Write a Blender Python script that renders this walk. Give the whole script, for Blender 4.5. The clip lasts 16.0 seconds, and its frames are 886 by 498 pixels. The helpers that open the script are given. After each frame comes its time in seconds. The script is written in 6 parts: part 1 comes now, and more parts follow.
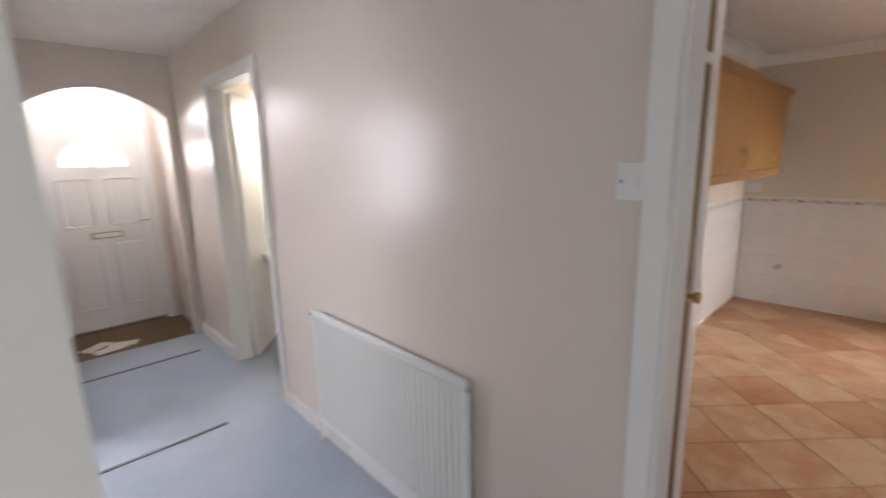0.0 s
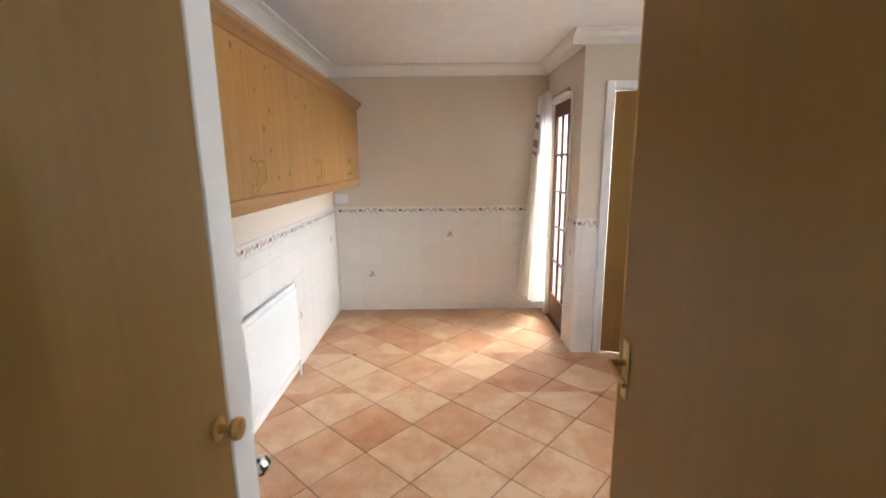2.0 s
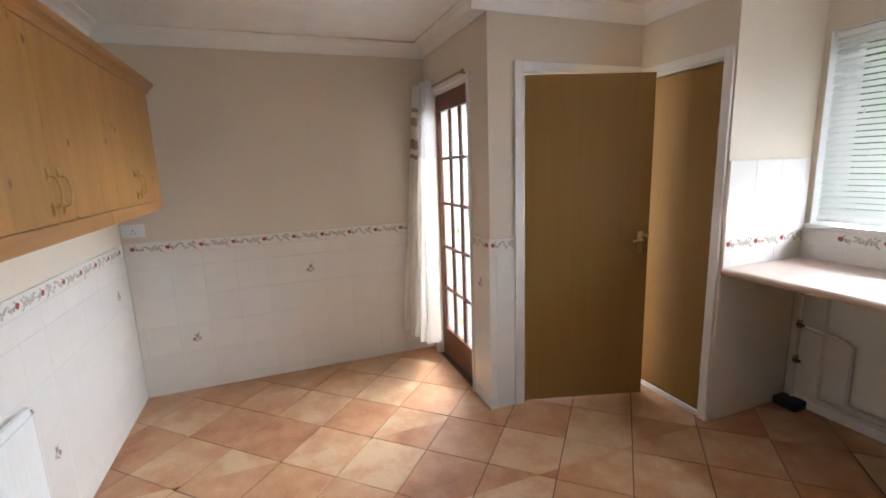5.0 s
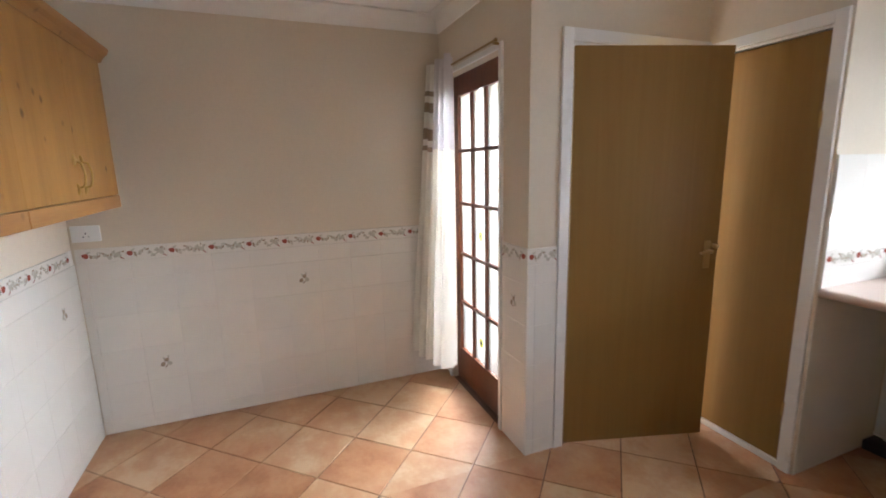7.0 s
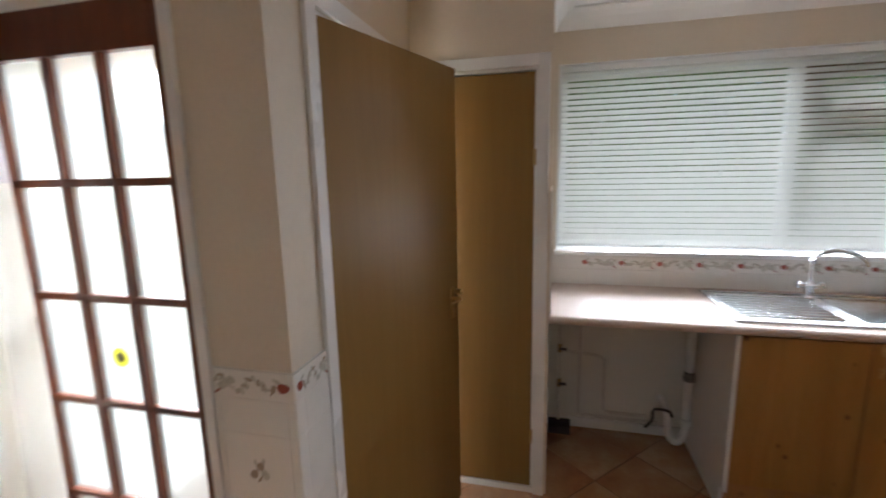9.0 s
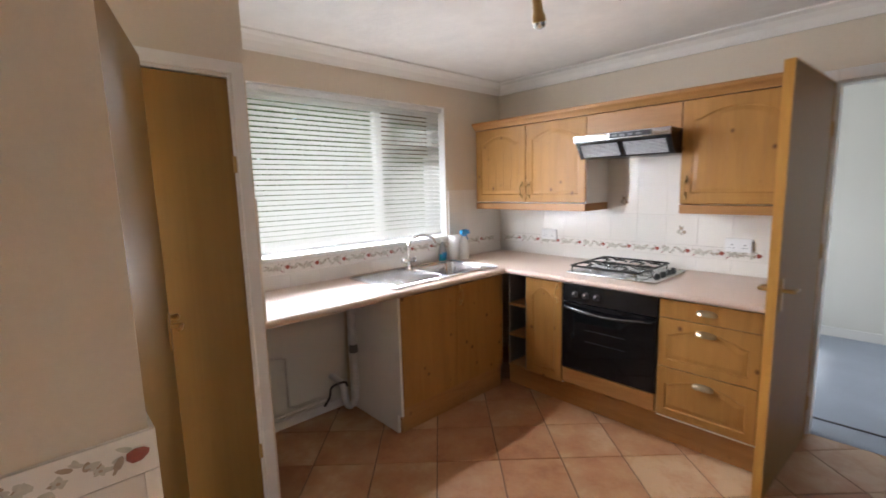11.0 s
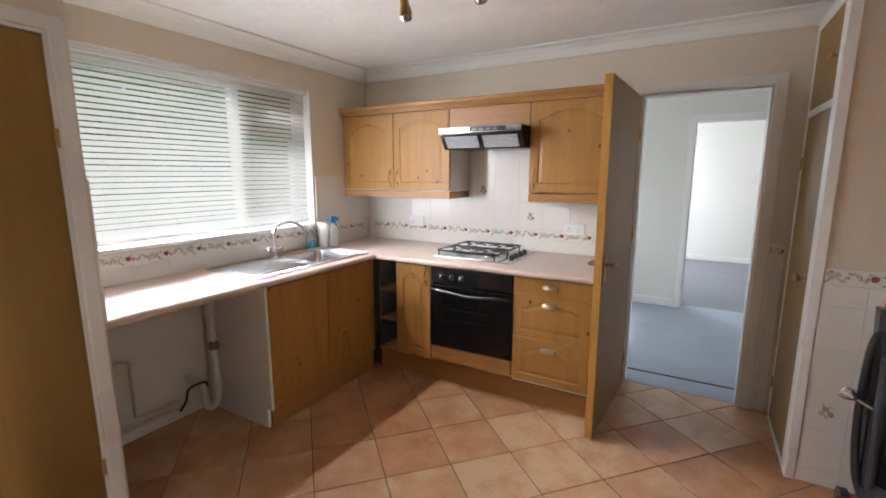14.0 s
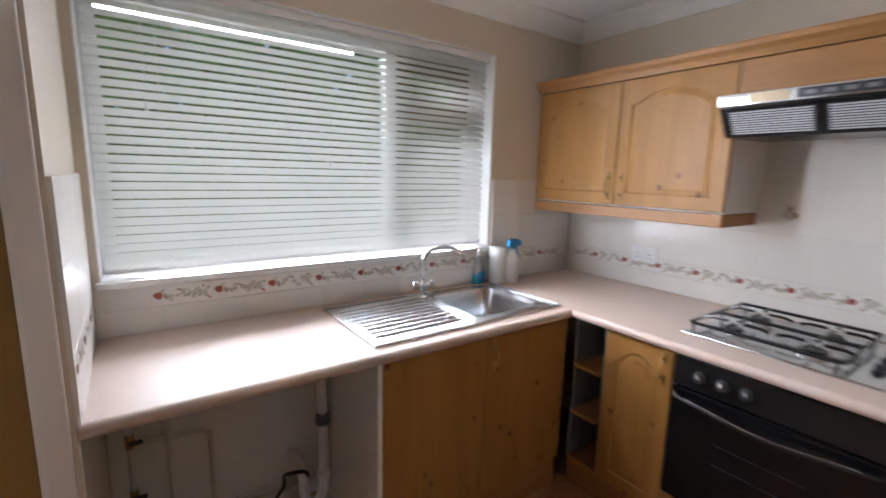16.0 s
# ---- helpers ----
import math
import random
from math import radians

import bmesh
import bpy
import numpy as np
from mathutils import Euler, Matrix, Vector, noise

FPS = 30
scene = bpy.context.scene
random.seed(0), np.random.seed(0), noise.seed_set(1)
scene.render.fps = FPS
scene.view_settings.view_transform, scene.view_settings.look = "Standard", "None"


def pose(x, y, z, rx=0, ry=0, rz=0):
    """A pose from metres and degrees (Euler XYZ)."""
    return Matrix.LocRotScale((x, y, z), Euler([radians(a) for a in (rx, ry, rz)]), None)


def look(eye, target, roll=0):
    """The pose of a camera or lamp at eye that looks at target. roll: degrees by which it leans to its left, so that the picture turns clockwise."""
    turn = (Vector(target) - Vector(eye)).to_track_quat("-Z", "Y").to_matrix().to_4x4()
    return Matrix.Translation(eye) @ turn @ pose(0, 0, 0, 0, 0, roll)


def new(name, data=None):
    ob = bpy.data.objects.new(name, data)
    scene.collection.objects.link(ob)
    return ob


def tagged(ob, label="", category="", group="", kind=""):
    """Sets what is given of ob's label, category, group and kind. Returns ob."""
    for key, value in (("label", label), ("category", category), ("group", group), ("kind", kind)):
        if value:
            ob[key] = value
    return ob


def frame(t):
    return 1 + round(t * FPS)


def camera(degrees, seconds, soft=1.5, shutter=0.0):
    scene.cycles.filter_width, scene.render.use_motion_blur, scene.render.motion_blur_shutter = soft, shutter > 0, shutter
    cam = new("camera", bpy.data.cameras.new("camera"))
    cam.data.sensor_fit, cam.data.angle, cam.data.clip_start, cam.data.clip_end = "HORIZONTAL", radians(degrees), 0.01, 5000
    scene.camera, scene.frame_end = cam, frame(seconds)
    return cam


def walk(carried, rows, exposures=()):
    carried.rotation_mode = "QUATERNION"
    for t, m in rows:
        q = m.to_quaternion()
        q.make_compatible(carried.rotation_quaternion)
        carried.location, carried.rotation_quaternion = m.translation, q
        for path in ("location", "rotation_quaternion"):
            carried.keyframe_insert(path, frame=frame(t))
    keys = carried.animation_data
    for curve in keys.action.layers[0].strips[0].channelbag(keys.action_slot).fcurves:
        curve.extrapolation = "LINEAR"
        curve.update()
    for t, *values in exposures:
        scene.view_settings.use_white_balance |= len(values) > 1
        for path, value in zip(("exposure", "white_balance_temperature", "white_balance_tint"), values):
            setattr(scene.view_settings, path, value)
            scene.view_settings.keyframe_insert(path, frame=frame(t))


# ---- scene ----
cam = camera(90.2, 16.0, soft=1.7, shutter=0.4)
PATH = [
    (0, (0.15, -0.149, 1.5), (1.496, 1.276, 1.104), -1.4),
    (0.5, (0.359, -0.079, 1.495), (2.087, 0.843, 1.09), -1.6),
    (0.7, (0.448, -0.063, 1.504), (2.283, 0.628, 1.111), -1.6),
    (1, (0.569, -0.047, 1.513), (2.494, 0.334, 1.13), -1.7),
    (1.5, (0.821, -0.056, 1.497), (2.779, 0.035, 1.096), -1.0),
    (2, (1.083, -0.077, 1.496), (3.046, -0.073, 1.112), -0.6),
    (2.2, (1.174, -0.074, 1.488), (3.139, -0.084, 1.116), -0.2),
    (2.5, (1.352, -0.074, 1.469), (3.323, -0.101, 1.126), -0.4),
    (3, (1.607, -0.038, 1.505), (3.573, -0.151, 1.159), -1.5),
    (3.2, (1.684, -0.002, 1.508), (3.645, -0.184, 1.16), -1.8),
    (3.5, (1.815, 0.004, 1.501), (3.765, -0.284, 1.163), -2.0),
    (4, (1.951, 0.037, 1.518), (3.857, -0.461, 1.169), -2.2),
    (4.2, (2.002, 0.058, 1.507), (3.888, -0.513, 1.165), -2.3),
    (6.5, (2.396, 0.015, 1.49), (4.221, -0.71, 1.112), -1.9),
    (7, (2.645, 0.023, 1.465), (4.476, -0.691, 1.095), -1.3),
    (7.5, (2.958, -0.002, 1.467), (4.712, -0.888, 1.094), -1.4),
    (8, (3.261, -0.026, 1.492), (4.702, -1.372, 1.157), -1.4),
    (8.5, (3.531, -0.107, 1.509), (4.577, -1.781, 1.184), -2.1),
    (9, (3.767, -0.169, 1.563), (4.24, -2.082, 1.221), -1.2),
    (9.5, (4.026, -0.225, 1.523), (3.817, -2.189, 1.213), -4.1),
    (10, (4.19, -0.223, 1.503), (3.481, -2.068, 1.193), -2.8),
    (12.3, (4.739, -0.017, 1.499), (3.081, -1.102, 1.226), -2.6),
    (12.5, (4.725, -0.013, 1.491), (3.058, -1.082, 1.215), -2.4),
    (13, (4.713, -0.036, 1.502), (3.028, -1.07, 1.194), -1.8),
    (13.3, (4.706, -0.043, 1.484), (3.015, -1.064, 1.175), -1.1),
    (13.5, (4.692, -0.063, 1.5), (2.995, -1.072, 1.176), -1.0),
    (14, (4.57, -0.121, 1.494), (2.861, -1.103, 1.158), 0.0),
    (14.5, (4.325, -0.228, 1.515), (2.634, -1.245, 1.191), 0.5),
    (15, (4.141, -0.44, 1.486), (2.511, -1.558, 1.179), 0.5),
    (15.5, (3.886, -0.677, 1.489), (2.395, -1.974, 1.179), 0.2),
    (16, (3.628, -0.925, 1.497), (2.489, -2.535, 1.164), 1.4),
]
walk(cam, [(t, look(eye, target, roll)) for t, eye, target, roll in PATH],
     exposures=[(0.0, 0.75, 6450, 19), (0.5, 0.75, 6450, 16), (1.0, 1.05, 6500, 14), (1.5, 1.2, 6350, 12), (2.0, 1.5, 6000, 10), (2.5, 1.45, 5900, 10), (3.0, 1.25, 5850, 10), (3.5, 1.15, 5800, 10), (4.2, 1.1, 5800, 10), (6.5, 1.05, 5800, 10), (7.5, 1.05, 5800, 10), (8.0, 0.95, 5800, 10), (8.5, 0.68, 5800, 10), (9.0, 0.64, 5800, 10), (9.5, 0.72, 6150, 13), (10.2, 1.0, 6100, 13), (12.5, 1.05, 6150, 13), (14.5, 1.0, 6100, 13), (15.0, 0.95, 6100, 13), (15.5, 0.85, 6050, 14), (16.0, 0.58, 5900, 14)])

# ---- light ----
world = bpy.data.worlds.new("world")
scene.world = world
world.use_nodes = True
wn = world.node_tree
sky = wn.nodes.new("ShaderNodeTexSky")
sky.sky_type, sky.sun_disc = "NISHITA", False
sky.sun_elevation, sky.sun_rotation = radians(54), radians(166)
wn.links.new(sky.outputs[0], wn.nodes["Background"].inputs[0])
wn.nodes["Background"].inputs[1].default_value = 0.15



def lamp(name, kind, eye, target, energy, colour, size=1.0, size_y=1.0, spread=180):
    data = bpy.data.lights.new(name, kind)
    data.energy, data.color = energy, colour
    if kind == "AREA":
        data.shape, data.size, data.size_y, data.spread = "RECTANGLE", size, size_y, radians(spread)
    else:
        data.angle = radians(size)
    ob = new(name, data)
    ob.matrix_world = look(eye, target)
    return ob


lamp("sun", "SUN", (6.0, -4.93, 6.41), (5.0, -1.0, 0.8), 4.4, (1.0, 0.93, 0.82), 7.0)
lamp("window_daylight", "AREA", (2.85, -6.0, 3.8), (2.85, -2.8, 1.6), 230, (0.98, 0.99, 1.0), 3.4, 2.0)
# Strip fills on the blind's room side, added to brighten the kitchen.
lamp("window_head_fill", "AREA", (2.62, -2.803, 2.08), (2.62, -0.9, 0.9), 7.5, (0.97, 0.99, 1.0), 1.1, 0.02, 105)
lamp("window_sill_fill", "AREA", (2.85, -2.803, 1.126), (2.85, -1.0, 1.45), 6, (0.97, 0.99, 1.0), 1.5, 0.03)
lamp("window_side_fill", "AREA", (3.715, -2.803, 1.6), (1.3, -1.0, 1.3), 3.0, (0.97, 0.99, 1.0), 0.02, 0.9, 68)
lamp("lean_to_daylight", "AREA", (5.45, -2.6, 2.7), (4.85, -1.1, 0.95), 560, (0.94, 0.97, 1.0), 2.2, 2.0)
lamp("front_daylight", "AREA", (0.65, 6.6, 2.6), (0.65, 4.9, 1.6), 400, (0.93, 0.96, 1.0), 1.6, 1.6)
lamp("front_room_daylight", "AREA", (-1.0, 3.5, 1.45), (0.6, 2.0, 1.3), 26, (0.93, 0.96, 1.0), 1.1, 1.1)
# Added fill for the hall; no window is known at this end.
lamp("hall_fill_light", "AREA", (0.45, -1.99, 1.5), (-1.0, -0.5, 0.9), 9, (0.93, 0.98, 0.97), 1.0, 1.1)
lamp("west_room_daylight", "AREA", (-3.0, -1.62, 1.5), (-3.0, 0.6, 1.0), 36, (0.96, 0.98, 1.0), 1.5, 1.05)
lamp("cloakroom_daylight", "AREA", (2.2, 4.08, 1.7), (1.7, 3.0, 1.2), 34, (1.0, 0.95, 0.82), 0.6, 0.7)

# ---- materials ----


def material(name, colour, rough=0.5, metal=0.0, vary=0.06, scale=3.0, grain=0.0, grain_scale=60.0, bump=0.0, bump_scale=120.0,
             stretch=(1, 1, 1), coat=0.0, alpha=1.0, transmission=0.0, per_object=0.0, specular=0.5):
    m = bpy.data.materials.new(name)
    m.use_nodes = True
    nt = m.node_tree
    p = nt.nodes["Principled BSDF"]
    p.inputs["Roughness"].default_value = rough
    p.inputs["Metallic"].default_value = metal
    p.inputs["Coat Weight"].default_value = coat
    p.inputs["Transmission Weight"].default_value = transmission
    p.inputs["Specular IOR Level"].default_value = specular
    tc = nt.nodes.new("ShaderNodeTexCoord")
    mp = nt.nodes.new("ShaderNodeMapping")
    mp.inputs["Scale"].default_value = stretch
    nt.links.new(tc.outputs["Object"], mp.inputs[0])
    n1 = nt.nodes.new("ShaderNodeTexNoise")
    n1.inputs["Scale"].default_value, n1.inputs["Detail"].default_value = scale, 4
    nt.links.new(mp.outputs[0], n1.inputs[0])
    n2 = nt.nodes.new("ShaderNodeTexNoise")
    n2.inputs["Scale"].default_value, n2.inputs["Detail"].default_value = grain_scale, 3
    nt.links.new(mp.outputs[0], n2.inputs[0])
    val = nt.nodes.new("ShaderNodeMath")
    val.operation = "MULTIPLY_ADD"
    nt.links.new(n1.outputs[0], val.inputs[0])
    val.inputs[1].default_value, val.inputs[2].default_value = 2 * vary * 2, 1 - 2 * vary
    val2 = nt.nodes.new("ShaderNodeMath")
    val2.operation = "MULTIPLY_ADD"
    nt.links.new(n2.outputs[0], val2.inputs[0])
    val2.inputs[1].default_value = 2 * grain * 2
    nt.links.new(val.outputs[0], val2.inputs[2])
    sub = nt.nodes.new("ShaderNodeMath")
    sub.operation = "SUBTRACT"
    nt.links.new(val2.outputs[0], sub.inputs[0])
    sub.inputs[1].default_value = 2 * grain
    last = sub
    if per_object:
        oi = nt.nodes.new("ShaderNodeObjectInfo")
        ad = nt.nodes.new("ShaderNodeMath")
        ad.operation = "MULTIPLY_ADD"
        nt.links.new(oi.outputs["Random"], ad.inputs[0])
        ad.inputs[1].default_value = per_object
        nt.links.new(sub.outputs[0], ad.inputs[2])
        last = ad
    hsv = nt.nodes.new("ShaderNodeHueSaturation")
    hsv.inputs["Color"].default_value = (*colour, 1)
    nt.links.new(last.outputs[0], hsv.inputs["Value"])
    nt.links.new(hsv.outputs[0], p.inputs["Base Color"])
    rr = nt.nodes.new("ShaderNodeMath")
    rr.operation = "MULTIPLY_ADD"
    nt.links.new(n1.outputs[0], rr.inputs[0])
    rr.inputs[1].default_value, rr.inputs[2].default_value = rough * 0.16, rough * 0.92
    nt.links.new(rr.outputs[0], p.inputs["Roughness"])
    if bump:
        b = nt.nodes.new("ShaderNodeBump")
        b.inputs["Strength"].default_value = bump
        b.inputs["Distance"].default_value = 0.004
        n3 = nt.nodes.new("ShaderNodeTexNoise")
        n3.inputs["Scale"].default_value, n3.inputs["Detail"].default_value = bump_scale, 5
        nt.links.new(mp.outputs[0], n3.inputs[0])
        nt.links.new(n3.outputs[0], b.inputs["Height"])
        nt.links.new(b.outputs[0], p.inputs["Normal"])
    m.diffuse_color = (*colour, 1)
    return m


def wood(name, light, dark, knot, rough=0.4, stretch=(9, 9, 0.9), knots=0.0, coat=0.0, specular=0.5):
    m = bpy.data.materials.new(name)
    m.use_nodes = True
    nt = m.node_tree
    p = nt.nodes["Principled BSDF"]
    p.inputs["Roughness"].default_value = rough
    p.inputs["Coat Weight"].default_value = coat
    p.inputs["Specular IOR Level"].default_value = specular
    tc = nt.nodes.new("ShaderNodeTexCoord")
    oi = nt.nodes.new("ShaderNodeObjectInfo")
    shift = nt.nodes.new("ShaderNodeVectorMath")
    shift.operation = "MULTIPLY_ADD"
    nt.links.new(oi.outputs["Random"], shift.inputs[0])
    shift.inputs[1].default_value = (7.3, 5.1, 3.7)
    nt.links.new(tc.outputs["Object"], shift.inputs[2])
    mp = nt.nodes.new("ShaderNodeMapping")
    mp.inputs["Scale"].default_value = stretch
    nt.links.new(shift.outputs[0], mp.inputs[0])
    n1 = nt.nodes.new("ShaderNodeTexNoise")
    n1.inputs["Scale"].default_value, n1.inputs["Detail"].default_value, n1.inputs["Distortion"].default_value = 1.6, 6, 0.9
    nt.links.new(mp.outputs[0], n1.inputs[0])
    n2 = nt.nodes.new("ShaderNodeTexNoise")
    n2.inputs["Scale"].default_value, n2.inputs["Detail"].default_value = 14, 3
    nt.links.new(mp.outputs[0], n2.inputs[0])
    mixf = nt.nodes.new("ShaderNodeMath")
    mixf.operation = "MULTIPLY_ADD"
    nt.links.new(n2.outputs[0], mixf.inputs[0])
    mixf.inputs[1].default_value = 0.35
    nt.links.new(n1.outputs[0], mixf.inputs[2])
    ramp = nt.nodes.new("ShaderNodeValToRGB")
    ramp.color_ramp.elements[0].position, ramp.color_ramp.elements[0].color = 0.42, (*dark, 1)
    ramp.color_ramp.elements[1].position, ramp.color_ramp.elements[1].color = 0.88, (*light, 1)
    nt.links.new(mixf.outputs[0], ramp.inputs[0])
    out = ramp.outputs[0]
    if knots:
        mk = nt.nodes.new("ShaderNodeMapping")
        mk.inputs["Scale"].default_value = (1.0, 1.0, 0.8)
        nt.links.new(shift.outputs[0], mk.inputs[0])
        v = nt.nodes.new("ShaderNodeTexVoronoi")
        v.inputs["Scale"].default_value = 9.0
        nt.links.new(mk.outputs[0], v.inputs["Vector"])
        kr = nt.nodes.new("ShaderNodeValToRGB")
        kr.color_ramp.elements[0].position, kr.color_ramp.elements[0].color = 0.05, (1, 1, 1, 1)
        kr.color_ramp.elements[1].position, kr.color_ramp.elements[1].color = 0.135, (0, 0, 0, 1)
        nt.links.new(v.outputs["Distance"], kr.inputs[0])
        ks = nt.nodes.new("ShaderNodeMath")
        ks.operation = "MULTIPLY"
        nt.links.new(kr.outputs[0], ks.inputs[0])
        ks.inputs[1].default_value = knots
        mx = nt.nodes.new("ShaderNodeMixRGB")
        nt.links.new(ks.outputs[0], mx.inputs[0])
        nt.links.new(out, mx.inputs[1])
        mx.inputs[2].default_value = (*knot, 1)
        out = mx.outputs[0]
    nt.links.new(out, p.inputs["Base Color"])
    b = nt.nodes.new("ShaderNodeBump")
    b.inputs["Strength"].default_value, b.inputs["Distance"].default_value = 0.12, 0.002
    nt.links.new(n2.outputs[0], b.inputs["Height"])
    nt.links.new(b.outputs[0], p.inputs["Normal"])
    return m


def terracotta():
    m = bpy.data.materials.new("terracotta_tile")
    m.use_nodes = True
    nt = m.node_tree
    p = nt.nodes["Principled BSDF"]
    tc = nt.nodes.new("ShaderNodeTexCoord")
    oi = nt.nodes.new("ShaderNodeObjectInfo")
    sh = nt.nodes.new("ShaderNodeVectorMath")
    sh.operation = "MULTIPLY_ADD"
    nt.links.new(oi.outputs["Random"], sh.inputs[0])
    sh.inputs[1].default_value = (31.0, 17.0, 9.0)
    nt.links.new(tc.outputs["Object"], sh.inputs[2])
    n1 = nt.nodes.new("ShaderNodeTexNoise")
    n1.inputs["Scale"].default_value, n1.inputs["Detail"].default_value, n1.inputs["Roughness"].default_value = 5.0, 4, 0.55
    nt.links.new(sh.outputs[0], n1.inputs[0])
    n2 = nt.nodes.new("ShaderNodeTexNoise")
    n2.inputs["Scale"].default_value, n2.inputs["Detail"].default_value = 45.0, 4
    nt.links.new(sh.outputs[0], n2.inputs[0])
    a = nt.nodes.new("ShaderNodeMath")
    a.operation = "MULTIPLY_ADD"
    nt.links.new(oi.outputs["Random"], a.inputs[0])
    a.inputs[1].default_value = 0.37
    nt.links.new(n1.outputs[0], a.inputs[2])
    a2 = nt.nodes.new("ShaderNodeMath")
    a2.operation = "MULTIPLY_ADD"
    nt.links.new(n2.outputs[0], a2.inputs[0])
    a2.inputs[1].default_value = 0.22
    nt.links.new(a.outputs[0], a2.inputs[2])
    r = nt.nodes.new("ShaderNodeValToRGB")
    e = r.color_ramp.elements
    e[0].position, e[0].color = 0.40, (0.30, 0.115, 0.048, 1)
    e[1].position, e[1].color = 1.0, (0.56, 0.37, 0.22, 1)
    for pos, col in ((0.55, (0.39, 0.172, 0.078, 1)), (0.70, (0.45, 0.228, 0.112, 1)), (0.84, (0.49, 0.278, 0.146, 1))):
        r.color_ramp.elements.new(pos).color = col
    nt.links.new(a2.outputs[0], r.inputs[0])
    nt.links.new(r.outputs[0], p.inputs["Base Color"])
    rr = nt.nodes.new("ShaderNodeMath")
    rr.operation = "MULTIPLY_ADD"
    nt.links.new(n1.outputs[0], rr.inputs[0])
    rr.inputs[1].default_value, rr.inputs[2].default_value = 0.25, 0.26
    nt.links.new(rr.outputs[0], p.inputs["Roughness"])
    b = nt.nodes.new("ShaderNodeBump")
    b.inputs["Strength"].default_value, b.inputs["Distance"].default_value = 0.15, 0.003
    nt.links.new(n1.outputs[0], b.inputs["Height"])
    nt.links.new(b.outputs[0], p.inputs["Normal"])
    return m


def translucent(name, colour, share=0.5, rough=0.6):
    m = bpy.data.materials.new(name)
    m.use_nodes = True
    nt = m.node_tree
    p = nt.nodes["Principled BSDF"]
    p.inputs["Base Color"].default_value = (*colour, 1)
    p.inputs["Roughness"].default_value = rough
    t = nt.nodes.new("ShaderNodeBsdfTranslucent")
    t.inputs[0].default_value = (*colour, 1)
    n = nt.nodes.new("ShaderNodeTexNoise")
    n.inputs["Scale"].default_value = 90
    b = nt.nodes.new("ShaderNodeBump")
    b.inputs["Strength"].default_value = 0.08
    nt.links.new(n.outputs[0], b.inputs["Height"])
    nt.links.new(b.outputs[0], p.inputs["Normal"])
    mx = nt.nodes.new("ShaderNodeMixShader")
    mx.inputs[0].default_value = share
    nt.links.new(p.outputs[0], mx.inputs[1])
    nt.links.new(t.outputs[0], mx.inputs[2])
    nt.links.new(mx.outputs[0], nt.nodes["Material Output"].inputs[0])
    return m


def obscure(name, colour, share):
    """Patterned glass: it scatters a share of the light and blurs the rest."""
    m = translucent(name, colour, share, 0.28)
    p = m.node_tree.nodes["Principled BSDF"]
    p.inputs["Transmission Weight"].default_value = 1.0
    p.inputs["IOR"].default_value = 1.12
    return m


M_CREAM = material("cream_paint", (0.66, 0.58, 0.465), 0.6, vary=0.03, scale=1.2, grain=0.02, bump=0.12, bump_scale=160)
M_HALL = material("hall_silk_paint", (0.70, 0.625, 0.57), 0.30, vary=0.03, scale=1.0, bump=0.05, bump_scale=45)
M_HALLG = material("pale_hall_paint", (0.70, 0.69, 0.64), 0.5, vary=0.03, scale=1.0, bump=0.06, bump_scale=90)
M_CEIL = material("stippled_ceiling", (0.84, 0.82, 0.79), 0.8, vary=0.04, scale=9, bump=0.9, bump_scale=26)
M_COVE = material("white_coving", (0.8, 0.78, 0.74), 0.6, vary=0.02)
M_TILE = material("ivory_wall_tile", (0.76, 0.73, 0.68), 0.22, vary=0.02, scale=4, bump=0.05, bump_scale=18, per_object=0.03)
M_GROUT = material("wall_grout", (0.72, 0.69, 0.64), 0.7, vary=0.06)
M_FGROUT = material("floor_grout", (0.13, 0.075, 0.05), 0.9, vary=0.15, scale=8)
M_TERRA = terracotta()
M_WHITE = material("white_gloss_paint", (0.78, 0.77, 0.75), 0.28, vary=0.02, scale=2, bump=0.03)
M_PINE = wood("honey_pine", (0.40, 0.205, 0.054), (0.31, 0.147, 0.036), (0.10, 0.036, 0.010), 0.38, knots=0.95, specular=0.35)
M_PINEH = wood("honey_pine_rail", (0.40, 0.20, 0.062), (0.29, 0.13, 0.036), (0.09, 0.032, 0.009), 0.4, stretch=(0.9, 0.9, 9), knots=0.4)
M_TEAK = wood("brown_veneer", (0.268, 0.158, 0.046), (0.245, 0.141, 0.039), (0.1, 0.05, 0.02), 0.42, stretch=(22, 22, 0.8), specular=0.22)
M_EDGE = wood("varnished_edge", (0.62, 0.34, 0.075), (0.46, 0.22, 0.045), (0.15, 0.05, 0.02), 0.35, stretch=(14, 14, 1.0), knots=0.6)
M_MAHOG = wood("mahogany_stain", (0.16, 0.045, 0.018), (0.10, 0.026, 0.010), (0.05, 0.01, 0.005), 0.3, stretch=(14, 14, 1.2))
M_WORK = material("beige_worktop", (0.60, 0.475, 0.40), 0.42, vary=0.015, scale=4, grain=0.05, grain_scale=420)
M_STEEL = material("stainless_steel", (0.62, 0.64, 0.66), 0.24, 1.0, vary=0.03, scale=14, bump=0.03, bump_scale=200)
M_CHROME = material("chrome", (0.75, 0.76, 0.78), 0.08, 1.0, vary=0.0)
M_BRASS = material("brass", (0.46, 0.31, 0.13), 0.30, 1.0, vary=0.06, scale=30)
M_BRONZE = material("antique_brass", (0.35, 0.24, 0.11), 0.3, 1.0, vary=0.12, scale=60)
